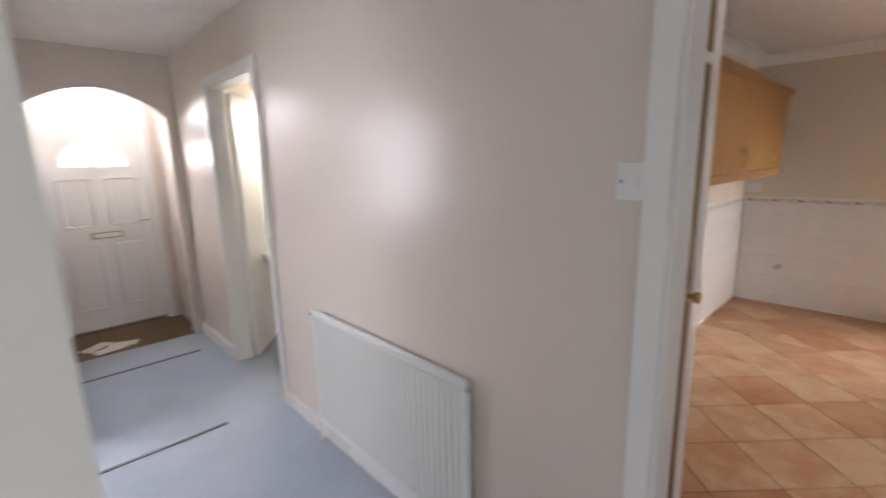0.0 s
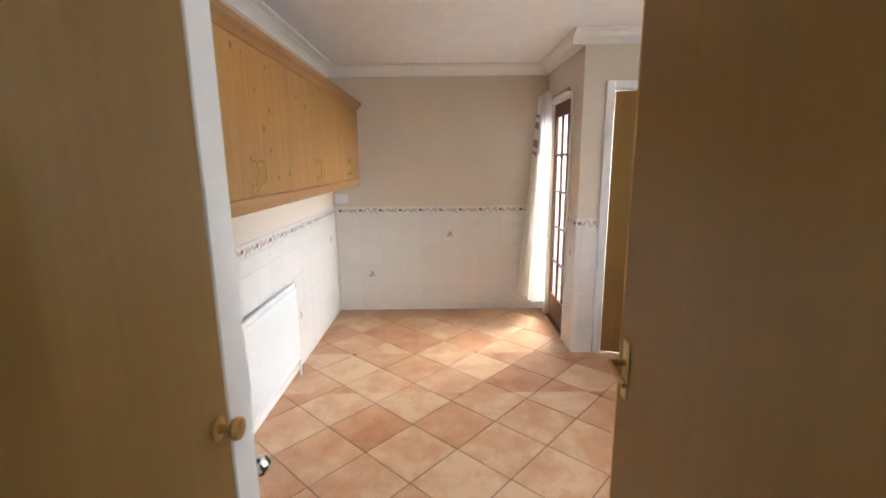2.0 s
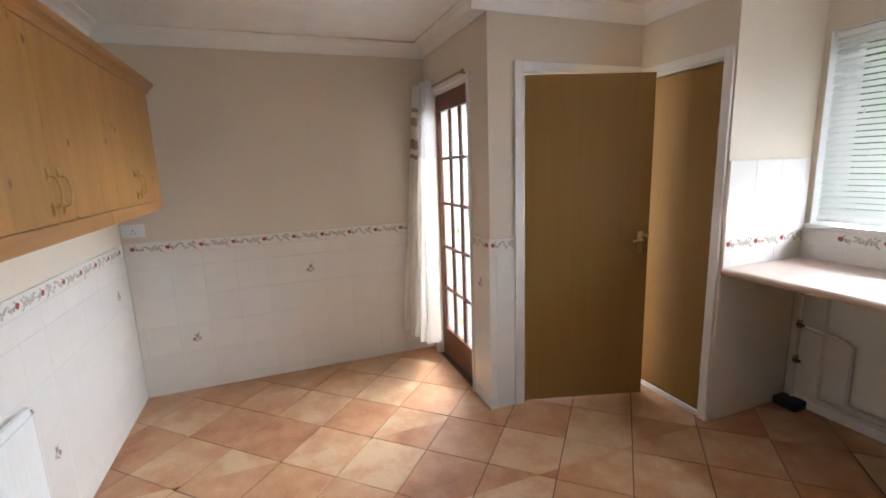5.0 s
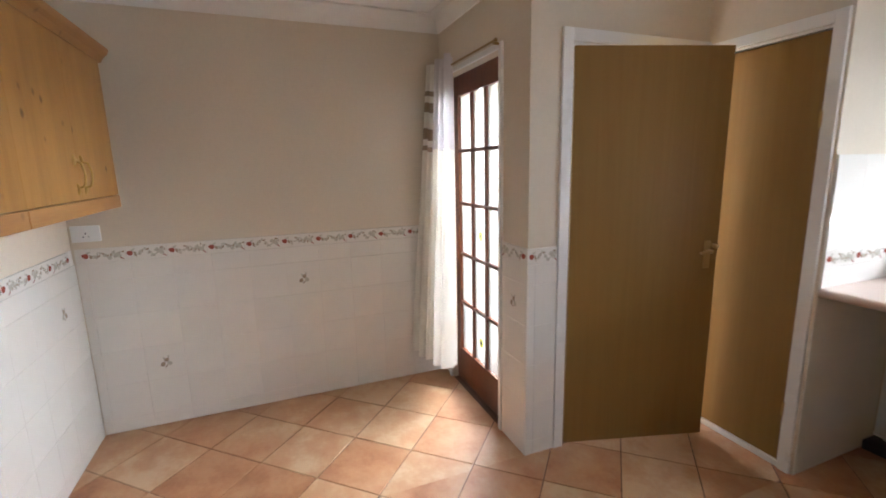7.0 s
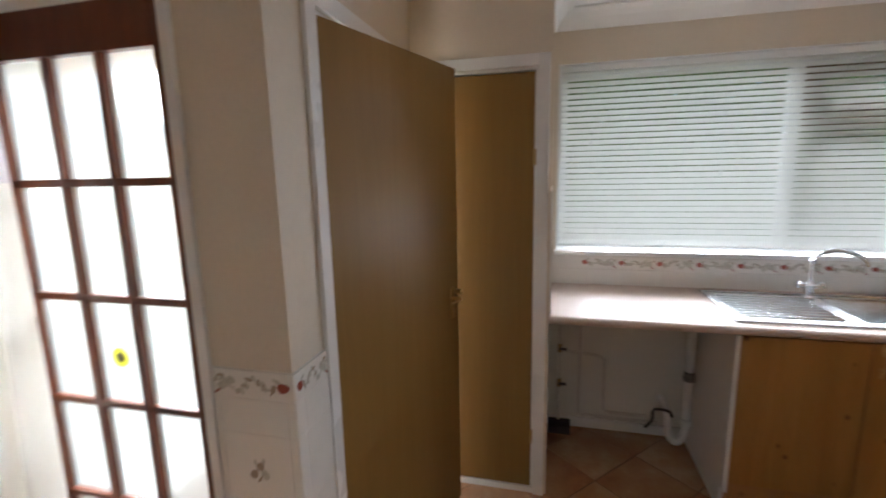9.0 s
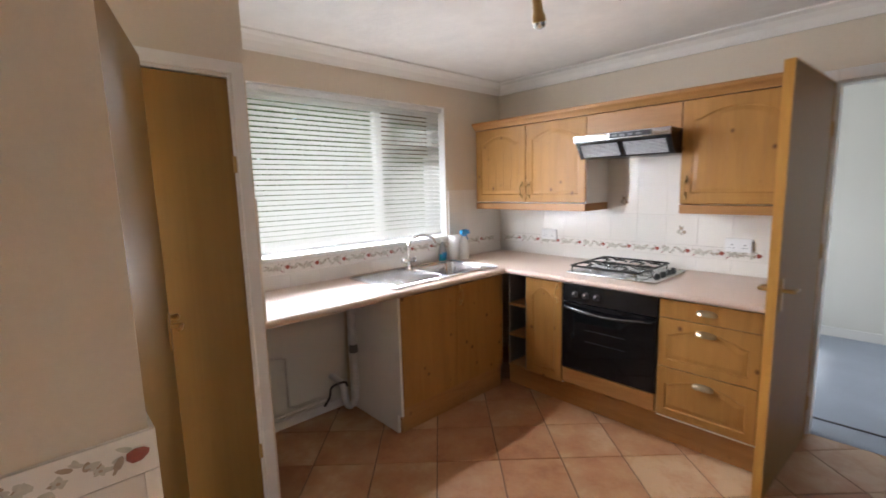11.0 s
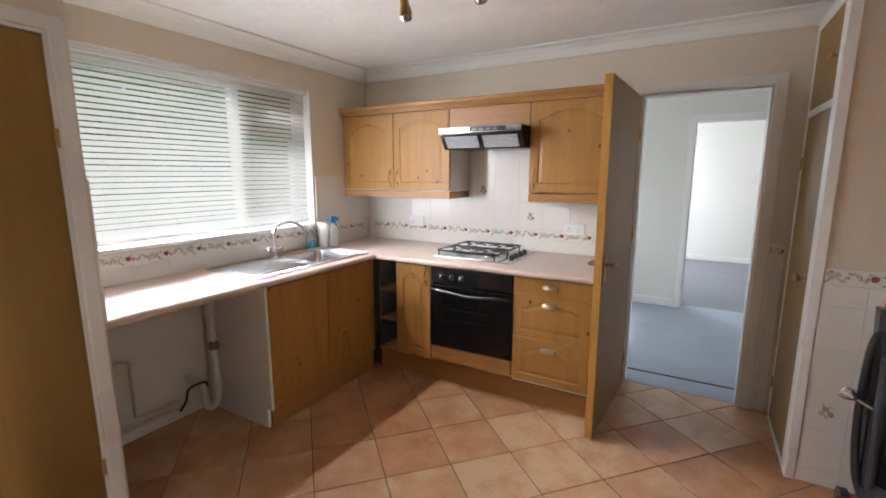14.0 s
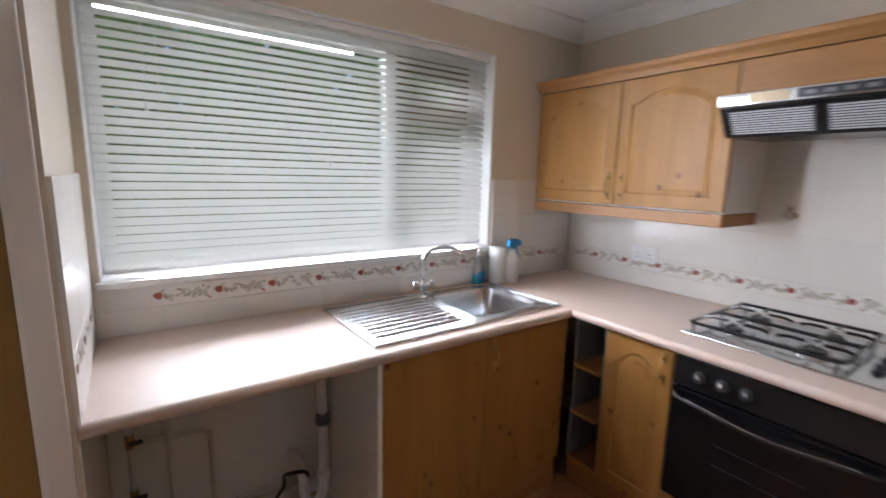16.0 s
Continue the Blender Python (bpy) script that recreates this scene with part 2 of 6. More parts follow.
M_PEWTER = material("pewter", (0.40, 0.32, 0.22), 0.34, 1.0, vary=0.10, scale=60)
M_BLACK = material("black_enamel", (0.012, 0.012, 0.013), 0.18, vary=0.05)
M_BGLASS = material("black_oven_glass", (0.006, 0.006, 0.007), 0.05, vary=0.0, specular=0.35)
M_BPLAST = material("black_plastic", (0.02, 0.02, 0.022), 0.4, vary=0.08)
M_DARK = material("dark_grey_plastic", (0.05, 0.05, 0.055), 0.35, vary=0.08)
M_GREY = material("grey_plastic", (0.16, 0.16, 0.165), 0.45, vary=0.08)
M_PLASTIC = material("white_plastic", (0.78, 0.78, 0.77), 0.3, vary=0.015)
M_PIPE = material("painted_pipe", (0.66, 0.63, 0.58), 0.45, vary=0.08, scale=12)
M_SILVER = material("silver_plastic", (0.55, 0.56, 0.58), 0.35, vary=0.03)
M_RAD = material("radiator_enamel", (0.74, 0.76, 0.74), 0.3, vary=0.015)
M_CARPET = material("blue_grey_carpet", (0.33, 0.37, 0.43), 0.95, vary=0.10, scale=2.2, grain=0.10, grain_scale=260, bump=0.5, bump_scale=300)
M_CARPET2 = material("grey_carpet", (0.22, 0.225, 0.25), 0.95, vary=0.06, scale=2, grain=0.08, grain_scale=260, bump=0.4, bump_scale=300)
M_MAT = material("brown_doormat", (0.16, 0.10, 0.055), 0.95, vary=0.12, grain=0.15, grain_scale=200, bump=0.6, bump_scale=220)
M_RED = material("red_plastic", (0.45, 0.02, 0.03), 0.25, vary=0.04)
M_YELLOW = material("orange_plastic", (0.70, 0.26, 0.03), 0.35, vary=0.04)
M_FRUIT = material("printed_red", (0.32, 0.085, 0.06), 0.22, vary=0.12, scale=90)
M_LEAF = material("printed_grey_green", (0.51, 0.49, 0.42), 0.22, vary=0.15, scale=90)
M_LEAF2 = material("printed_brown", (0.38, 0.30, 0.23), 0.22, vary=0.15, scale=90)
M_SLAT = translucent("blind_slat", (0.82, 0.82, 0.79), 0.09, 0.4)
M_CURTAIN = translucent("cream_curtain", (0.90, 0.86, 0.79), 0.38, 0.9)
M_STRIPE = translucent("mauve_curtain", (0.68, 0.64, 0.64), 0.5, 0.8)
M_TAUPE = translucent("taupe_stripe", (0.38, 0.29, 0.21), 0.2, 0.8)
M_FROST = translucent("obscure_glass", (0.88, 0.88, 0.84), 0.88, 0.25)
M_DOORGLASS = obscure("patterned_glass", (0.50, 0.52, 0.49), 0.13)
M_SASH = wood("olive_brown_sash", (0.17, 0.125, 0.05), (0.12, 0.085, 0.035), (0.05, 0.03, 0.01), 0.45)
M_UPVC = material("white_upvc", (0.80, 0.80, 0.79), 0.25, vary=0.01)
M_BLUE = material("blue_plastic", (0.03, 0.26, 0.55), 0.25, vary=0.03)
M_CLEAR = material("clear_plastic", (0.80, 0.86, 0.88), 0.12, vary=0.0, transmission=0.6)
M_LIQUID = material("blue_liquid", (0.02, 0.32, 0.45), 0.1, vary=0.02)
M_CONC = material("concrete", (0.42, 0.40, 0.37), 0.85, vary=0.12, grain=0.06, bump=0.3)
M_GRASS = material("grass", (0.09, 0.13, 0.035), 0.9, vary=0.2, scale=2, grain=0.2, grain_scale=40)
M_HEDGE = material("hedge_leaf", (0.13, 0.18, 0.06), 0.7, vary=0.25, scale=4, per_object=0.1)
M_BRICK = material("buff_brick", (0.42, 0.34, 0.25), 0.85, vary=0.15, scale=9, grain=0.06, bump=0.2)
M_RENDER = material("white_render", (0.74, 0.72, 0.66), 0.8, vary=0.05, bump=0.2)
M_PAPER = material("paper", (0.72, 0.70, 0.66), 0.7, vary=0.05)
M_STICK = translucent("yellow_sticker", (0.74, 0.72, 0.16), 0.5, 0.5)


def glass():
    m = bpy.data.materials.new("window_glass")
    m.use_nodes = True
    p = m.node_tree.nodes["Principled BSDF"]
    p.inputs["Base Color"].default_value = (0.95, 0.97, 0.96, 1)
    p.inputs["Roughness"].default_value = 0.0
    p.inputs["Transmission Weight"].default_value = 1.0
    p.inputs["IOR"].default_value = 1.02
    return m


M_GLASS = glass()

# ---- builders ----
ORIGIN = {}


def thing(name, loc, label="", category="", group="", kind=""):
    ob = new(name)
    ob.empty_display_size = 0.05
    ob.location = loc
    ORIGIN[ob.name] = Vector(loc)
    return tagged(ob, label, category, group, kind)


def finish(name, bm, mats, smooth):
    bmesh.ops.recalc_face_normals(bm, faces=bm.faces)
    me = bpy.data.meshes.new(name)
    bm.to_mesh(me)
    bm.free()
    for m in mats if isinstance(mats, (list, tuple)) else (mats,):
        me.materials.append(m)
    if smooth:
        me.shade_smooth()
        me.set_sharp_from_angle(angle=radians(38))
    return new(name, me)


def part(name, bm, mat, parent, label="", smooth=True):
    """One mesh under a thing or a part; its corners are given in the world, or in the parent's own frame if that has no stored origin."""
    o = ORIGIN.get(parent.name, Vector())
    bmesh.ops.translate(bm, verts=bm.verts, vec=-o)
    ob = finish(name, bm, mat, smooth)
    ob.parent = parent
    ORIGIN[ob.name] = o
    return tagged(ob, label)


def solid(name, bm, mat, loc, label="", category="", group="", kind="", smooth=True):
    bmesh.ops.translate(bm, verts=bm.verts, vec=-Vector(loc))
    ob = finish(name, bm, mat, smooth)
    ob.location = loc
    ORIGIN[ob.name] = Vector(loc)
    return tagged(ob, label, category, group, kind)


def box(x0, x1, y0, y1, z0, z1, bev=0.0, bm=None, seg=2):
    bm = bm or bmesh.new()
    before = set(bm.edges)
    v = [bm.verts.new((x, y, z)) for x in (x0, x1) for y in (y0, y1) for z in (z0, z1)]
    for f in ((0, 1, 3, 2), (4, 6, 7, 5), (0, 4, 5, 1), (2, 3, 7, 6), (0, 2, 6, 4), (1, 5, 7, 3)):
        bm.faces.new([v[i] for i in f])
    if bev:
        bmesh.ops.bevel(bm, geom=[e for e in bm.edges if e not in before], offset=bev, segments=seg, affect="EDGES", profile=0.6)
    return bm


def rod(p0, p1, r, r2=None, seg=16, bm=None):
    bm = bm or bmesh.new()
    p0, p1 = Vector(p0), Vector(p1)
    q = (p1 - p0).to_track_quat("Z", "Y")
    rings = []
    for p, rad in ((p0, r), (p1, r if r2 is None else r2)):
        rings.append([bm.verts.new(p + q @ Vector((rad * math.cos(2 * math.pi * i / seg), rad * math.sin(2 * math.pi * i / seg), 0))) for i in range(seg)])
    for i in range(seg):
        j = (i + 1) % seg
        bm.faces.new((rings[0][i], rings[0][j], rings[1][j], rings[1][i]))
    bm.faces.new(rings[0][::-1])
    bm.faces.new(rings[1])
    return bm


def turned(p0, axis, profile, seg=20, bm=None):
    """A turned solid: profile gives (distance along the axis, radius)."""
    bm = bm or bmesh.new()
    q = Vector(axis).normalized().to_track_quat("Z", "Y")
    rings = []
    for d, r in profile:
        rings.append([bm.verts.new(Vector(p0) + q @ Vector((max(r, 1e-4) * math.cos(2 * math.pi * i / seg), max(r, 1e-4) * math.sin(2 * math.pi * i / seg), d))) for i in range(seg)])
    for a, b in zip(rings, rings[1:]):
        for i in range(seg):
            j = (i + 1) % seg
            bm.faces.new((a[i], a[j], b[j], b[i]))
    bm.faces.new(rings[0][::-1])
    bm.faces.new(rings[-1])
    return bm


def tube(points, r, seg=10, bm=None, rib=0.0):
    bm = bm or bmesh.new()
    pts = [Vector(p) for p in points]
    rings, side = [], None
    for i, p in enumerate(pts):
        d = (pts[min(i + 1, len(pts) - 1)] - pts[max(i - 1, 0)]).normalized()
        if side is None:
            side = d.orthogonal().normalized()
        side = (side - d * side.dot(d)).normalized()
        up = d.cross(side)
        rings.append([bm.verts.new(p + r * (1 + rib * (i % 2)) * (math.cos(2 * math.pi * k / seg) * side + math.sin(2 * math.pi * k / seg) * up)) for k in range(seg)])
    for a, b in zip(rings, rings[1:]):
        for k in range(seg):
            j = (k + 1) % seg
            bm.faces.new((a[k], a[j], b[j], b[k]))
    bm.faces.new(rings[0][::-1])
    bm.faces.new(rings[-1])
    return bm


def curve_points(points, n=8):
    """A smooth line through the points."""
    p = [Vector(a) for a in points]
    p = [2 * p[0] - p[1]] + p + [2 * p[-1] - p[-2]]
    out = []
    for i in range(1, len(p) - 2):
        for k in range(n):
            t = k / n
            out.append(0.5 * ((2 * p[i]) + (p[i + 1] - p[i - 1]) * t + (2 * p[i - 1] - 5 * p[i] + 4 * p[i + 1] - p[i + 2]) * t * t + (3 * p[i] - p[i - 1] - 3 * p[i + 1] + p[i + 2]) * t ** 3))
    return out + [p[-2]]


def prism(outline, axis, a, b, bm=None):
    """An outline of (u, v) pushed from a to b along x ('x': u=y, v=z), y ('y': u=x, v=z) or z ('z': u=x, v=y)."""
    bm = bm or bmesh.new()
    put = {"x": lambda u, v, w: (w, u, v), "y": lambda u, v, w: (u, w, v), "z": lambda u, v, w: (u, v, w)}[axis]
    lo = [bm.verts.new(put(u, v, a)) for u, v in outline]
    hi = [bm.verts.new(put(u, v, b)) for u, v in outline]
    n = len(outline)
    for i in range(n):
        j = (i + 1) % n
        bm.faces.new((lo[i], lo[j], hi[j], hi[i]))
    bm.faces.new(lo[::-1])
    bm.faces.new(hi)
    return bm


def walling(axis, d0, d1, u0, u1, z0, z1, holes=()):
    """A wall with openings (u0, u1, z0, z1), of thickness d0 to d1 along axis."""
    bm = bmesh.new()
    us = sorted({u0, u1, *[h[0] for h in holes], *[h[1] for h in holes]})
    for a, b in zip(us, us[1:]):
        zs = sorted({z0, z1, *[z for h in holes if h[0] <= a and b <= h[1] for z in (h[2], h[3])]})
        for c, d in zip(zs, zs[1:]):
            if any(h[0] <= a and b <= h[1] and h[2] <= c and d <= h[3] for h in holes):
                continue
            if axis == "x":
                box(d0, d1, a, b, c, d, bm=bm)
            else:
                box(a, b, d0, d1, c, d, bm=bm)
    bmesh.ops.remove_doubles(bm, verts=bm.verts, dist=1e-5)
    seen = {}
    for f in list(bm.faces):
        key = tuple(sorted(v.index for v in f.verts)) if bm.verts.index_update() is None else None
        seen.setdefault(key, []).append(f)
    bmesh.ops.delete(bm, geom=[f for fs in seen.values() if len(fs) > 1 for f in fs], context="FACES_ONLY")
    return bm


def structure(name, bm, mat, label="", category="wall"):
    return solid(name, bm, mat, (0, 0, 0), label, category, kind="structure", smooth=False)

# ---- structure ----
N, E_, S, W = 1.012, 5.482, -2.80, 1.30      # kitchen faces
PATIO, PIER, CUPB, ALC = -1.085, 4.39, -2.15, 3.77
HALL_E, CEIL = 1.20, 2.39
WORK = 0.905

structure("floor", box(W - 0.12, 5.6, -3.0, 1.13, -0.12, -0.004), M_FGROUT, "brown grout bed under the terracotta floor tiles", "floor")
structure("ceiling", box(HALL_E, 5.6, -3.02, 1.13, CEIL, CEIL + 0.1), M_CEIL, "white stippled plaster ceiling with a rough texture", "ceiling")
wall_north = structure("wall_north", walling("y", N, N + 0.12, W, 5.6, -0.1, CEIL), M_CREAM, "cream painted wall, ivory tiled below", "wall")
wall_east = structure("wall_east", walling("x", E_, E_ + 0.12, PATIO - 0.12, N, -0.1, CEIL), M_CREAM, "cream painted end wall, ivory tiled below", "wall")
wall_patio = structure("wall_patio", walling("y", PATIO - 0.12, PATIO, PIER, E_, -0.1, CEIL, [(4.655, 5.338, -0.1, 2.015)]), M_CREAM, "cream wall round the glazed door", "wall")
wall_pier = structure("wall_pier", walling("x", PIER, PIER + 0.12, CUPB - 0.12, PATIO - 0.12, -0.1, CEIL, [(-2.10, -1.30, -0.1, 2.0)]), M_CREAM, "cream wall with a doorway beside the glazed door", "wall")
wall_cupboard = structure("wall_cupboard", walling("y", CUPB - 0.1, CUPB, ALC, PIER, -0.1, CEIL, [(3.83, 4.34, -0.1, 1.99)]), M_CREAM, "cream wall round the cupboard door", "wall")
wall_alcove = structure("wall_alcove", walling("x", ALC, ALC + 0.1, S, CUPB - 0.1, -0.1, CEIL), M_CREAM, "cream return wall at the worktop's end", "wall")
wall_south = structure("wall_south", walling("y", S - 0.25, S, HALL_E, 4.51, -0.1, CEIL, [(1.99, 3.74, 1.10, 2.13)]), M_CREAM, "cream wall round the wide kitchen window", "wall")
wall_west = structure("wall_west", walling("x", HALL_E + 0.004, W, S, 1.13, -0.1, CEIL, [(-0.487, 0.212, -0.1, 2.0)]), M_CREAM, "cream wall with the hall doorway", "wall")
structure("wall_hall_east", walling("x", HALL_E - 0.008, HALL_E + 0.004, -2.0, 4.95, -0.1, CEIL, [(-0.487, 0.212, -0.1, 2.0), (2.47, 3.30, -0.1, 2.03)]), M_HALL, "off-white silk painted hall wall", "wall")
structure("wall_hall_east_core", walling("x", HALL_E + 0.004, W, 1.13, 5.2, -0.1, CEIL, [(2.47, 3.30, -0.1, 2.03)]), M_HALLG, "pale wall of the cloakroom", "wall")
structure("wall_back_cupboard", walling("x", 4.41, 4.51, S, CUPB - 0.12, -0.1, CEIL), M_CREAM, "plain wall at the back of the cupboard", "wall")

# coving
COVE = [(0.0, 0.0), (0.0, -0.092), (0.012, -0.092), (0.018, -0.075), (0.035, -0.045), (0.06, -0.022), (0.085, -0.014), (0.095, -0.010), (0.095, 0.0)]

for nm, axis, face, way, a, b in (("north", "y", N, -1, W, E_), ("east", "x", E_, -1, PATIO, N), ("patio", "y", PATIO, 1, PIER, E_), ("pier", "x", PIER, -1, CUPB, PATIO + 0.095),
                                  ("cupboard", "y", CUPB, 1, ALC, PIER), ("alcove", "x", ALC, -1, S, CUPB), ("south", "y", S, 1, W, ALC), ("west", "x", W, 1, S, N)):
    # an outline lies across the run
    prof = [(face + way * u, CEIL - 0.001 + v) for u, v in COVE]
    bm = prism(prof, "x" if axis == "y" else "y", a, b)
    structure("trim_coving_" + nm, bm, M_COVE, "white plaster coving under the ceiling", "coving")

# hall and the rooms off it
structure("floor_hall", box(-1.07, W - 0.12, -2.0, 4.20, -0.12, 0.0), M_CARPET, "blue-grey worn hall carpet", "carpet")
structure("floor_hall_threshold", box(W - 0.12, W - 0.02, -0.487, 0.212, -0.12, 0.001), M_CARPET, "carpet edge in the doorway", "carpet")
structure("floor_porch", box(0.08, HALL_E, 4.20, 4.97, -0.12, -0.025), M_MAT, "sunken brown coir mat well", "mat")
structure("floor_west_room", box(-4.3, -1.07, -1.6, 2.6, -0.12, -0.002), M_CARPET2, "grey carpet of the room across the hall", "carpet")
structure("floor_cloakroom", box(W - 0.12, 2.9, 1.13, 5.2, -0.12, -0.004), M_CARPET, "pale blue-grey floor", "floor")
structure("ceiling_hall", box(-4.3, HALL_E, -2.1, 5.1, CEIL, CEIL + 0.1), M_CEIL, "white stippled hall ceiling", "ceiling")
structure("ceiling_cloakroom", box(HALL_E, 2.9, 1.13, 5.2, CEIL, CEIL + 0.1), M_CEIL, "white ceiling", "ceiling")
structure("wall_hall_west", walling("x", -1.07, -0.95, -2.0, 1.12, -0.1, CEIL, [(-0.20, 0.58, -0.1, 2.04), (-1.55, -0.86, -0.1, 2.04)]), M_HALLG, "pale green-white hall wall with doorways", "wall")
# The opening is added for the hall fill; this wall stays out of view.
structure("wall_hall_south", walling("y", -2.1, -2.0, -1.07, HALL_E, -0.1, CEIL, [(-0.05, 0.95, 0.95, 2.05)]), M_HALLG, "pale hall wall", "wall")
structure("wall_hall_nib", walling("y", 1.0, 1.12, -0.95, 0.18, -0.1, CEIL), M_HALLG, "pale wall across the hall", "wall")
structure("wall_hall_inner", walling("x", 0.06, 0.18, 1.12, 5.1, -0.1, CEIL, [(2.10, 2.90, -0.1, 2.03)]), M_HALL, "off-white hall wall", "wall")
structure("wall_porch", walling("y", 4.97, 5.10, 0.18, HALL_E, -0.1, CEIL, [(0.24, 1.12, -0.1, 2.30)]), M_HALL, "porch wall round the front door", "wall")
structure("wall_front_room", walling("x", -1.12, -1.02, 1.12, 4.2, -0.1, CEIL, [(2.95, 4.05, 0.9, 2.0)]), M_HALLG, "pale wall of the front room with a window", "wall")
structure("wall_front_room_north", walling("y", 4.2, 4.3, -1.02, 0.06, -0.1, CEIL), M_HALLG, "pale wall of the front room", "wall")
structure("floor_front_room", box(-1.02, 0.06, 1.12, 4.2, -0.12, -0.002), M_CARPET2, "grey carpet of the front room", "carpet")
structure("wall_room_west", walling("x", -4.4, -4.3, -1.7, 2.7, -0.1, CEIL), M_HALLG, "plain pale wall of the empty room", "wall")
structure("wall_room_north", walling("y", 1.9, 2.0, -4.3, -1.07, -0.1, CEIL), M_HALLG, "plain pale wall of the empty room", "wall")
structure("wall_room_south", walling("y", -1.7, -1.6, -4.3, -1.07, -0.1, CEIL, [(-3.8, -2.2, 0.95, 2.05)]), M_HALLG, "pale wall with a window", "wall")
# Unseen board, added to keep a sun patch out of the kitchen.
structure("sun_blocker", box(0.9, 4.50, -3.88, -3.055, CEIL, CEIL + 0.06), M_WHITE, "white board added over the kitchen window to block the sun", "eaves")
structure("wall_cloak_north", walling("y", 4.10, 4.22, W, 2.9, -0.1, CEIL, [(1.85, 2.5, 1.3, 2.1)]), M_HALLG, "pale cloakroom wall with a small window", "wall")
structure("wall_cloak_east", walling("x", 2.8, 2.9, 1.13, 4.10, -0.1, CEIL), M_HALLG, "pale cloakroom wall", "wall")

# the plaster arch before the porch
arch = [(0.20, CEIL - 0.002), (0.20, 1.90)] + [(0.20 + 0.92 * i / 16, 1.90 + 0.20 * math.sin(math.pi * i / 16) ** 0.8) for i in range(1, 16)] + [(1.12, 1.90), (1.12, 0.0), (HALL_E - 0.008, 0.0), (HALL_E - 0.008, CEIL - 0.002)]
structure("wall_arch", prism(arch, "y", 4.20, 4.32), M_HALL, "off-white plaster arch before the porch", "arch")


def board(name, x0, x1, y0, y1, h=0.09, mat=M_WHITE):
    return structure(name, box(x0, x1, y0, y1, 0.0, h, 0.004), mat, "white painted skirting board", "skirting")


board("baseboard_hall_a", HALL_E - 0.024, HALL_E - 0.008, 0.273, 2.40)
board("baseboard_hall_b", HALL_E - 0.024, HALL_E - 0.008, 3.36, 4.20)
board("baseboard_hall_c", HALL_E - 0.024, HALL_E - 0.008, -2.0, -0.59)
board("baseboard_hall_d", -0.95, -0.934, -0.80, -0.265)
board("baseboard_hall_e", 0.18, 0.196, 2.97, 4.20)
board("baseboard_hall_g", 0.18, 0.196, 1.12, 2.03)
board("baseboard_hall_f", -0.95, 0.18, 0.984, 1.0)
board("baseboard_room_a", -4.3, -4.284, -1.6, 1.9)
board("baseboard_room_b", -4.28, -1.07, 1.884, 1.9)


def architrave(name, axis, face, way, a, b, top, w=0.06, t=0.016, sill=0.0):
    """Two uprights and a head round an opening a to b, standing proud of the face."""
    bm = bmesh.new()
    f0, f1 = sorted((face, face + way * t))
    for u0, u1, z0, z1 in ((a - w, a, sill, top + w), (b, b + w, sill, top + w), (a, b, top, top + w)):
        if axis == "x":
            box(f0, f1, u0, u1, z0, z1, 0.004, bm)
        else:
            box(u0, u1, f0, f1, z0, z1, 0.004, bm)
    return structure(name, bm, M_WHITE, "white gloss door architrave", "architrave")


def lining(name, axis, d0, d1, a, b, top, t=0.012):
    bm = bmesh.new()
    for u0, u1, z0, z1 in ((a, a + t, 0, top), (b - t, b, 0, top), (a + t, b - t, top - t, top)):
        if axis == "x":
            box(d0, d1, u0, u1, z0, z1, bm=bm)
        else:
            box(u0, u1, d0, d1, z0, z1, bm=bm)
    return structure(name, bm, M_WHITE, "white gloss door lining", "door frame")


architrave("trim_kitchen_door_in", "x", W, 1, -0.487, 0.212, 2.0)
architrave("trim_kitchen_door_out", "x", HALL_E - 0.008, -1, -0.487, 0.212, 2.0)
lining("trim_kitchen_door_lining", "x", HALL_E - 0.006, W - 0.002, -0.487, 0.212, 2.0)
architrave("trim_cloak_door", "x", HALL_E - 0.008, -1, 2.47, 3.30, 2.03)
lining("trim_cloak_lining", "x", HALL_E - 0.006, W - 0.002, 2.47, 3.30, 2.03)
architrave("trim_front_room_door", "x", 0.18, 1, 2.10, 2.90, 2.03)
lining("trim_front_room_lining", "x", 0.062, 0.178, 2.10, 2.90, 2.03)
architrave("trim_west_door", "x", -0.95, 1, -0.20, 0.58, 2.04)
lining("trim_west_lining", "x", -1.068, -0.952, -0.20, 0.58, 2.04)
architrave("trim_west_door_b", "x", -0.95, 1, -1.55, -0.86, 2.04)
lining("trim_west_lining_b", "x", -1.068, -0.952, -1.55, -0.86, 2.04)
architrave("trim_pier_door", "x", PIER, -1, -2.10, -1.30, 2.0, 0.055)
lining("trim_pier_lining", "x", PIER + 0.002, PIER + 0.118, -2.10, -1.30, 2.0)
architrave("trim_cupboard_door", "y", CUPB, 1, 3.83, 4.34, 1.99, 0.05)
lining("trim_cupboard_lining", "y", CUPB - 0.098, CUPB - 0.002, 3.83, 4.34, 1.99)
architrave("trim_glazed_door", "y", PATIO, 1, 4.655, 5.338, 2.015, 0.03)
structure("trim_cupboard_sill", box(3.83, 4.34, CUPB - 0.09, CUPB + 0.006, 0.0, 0.03, 0.004), M_WHITE, "white painted cupboard threshold", "threshold")

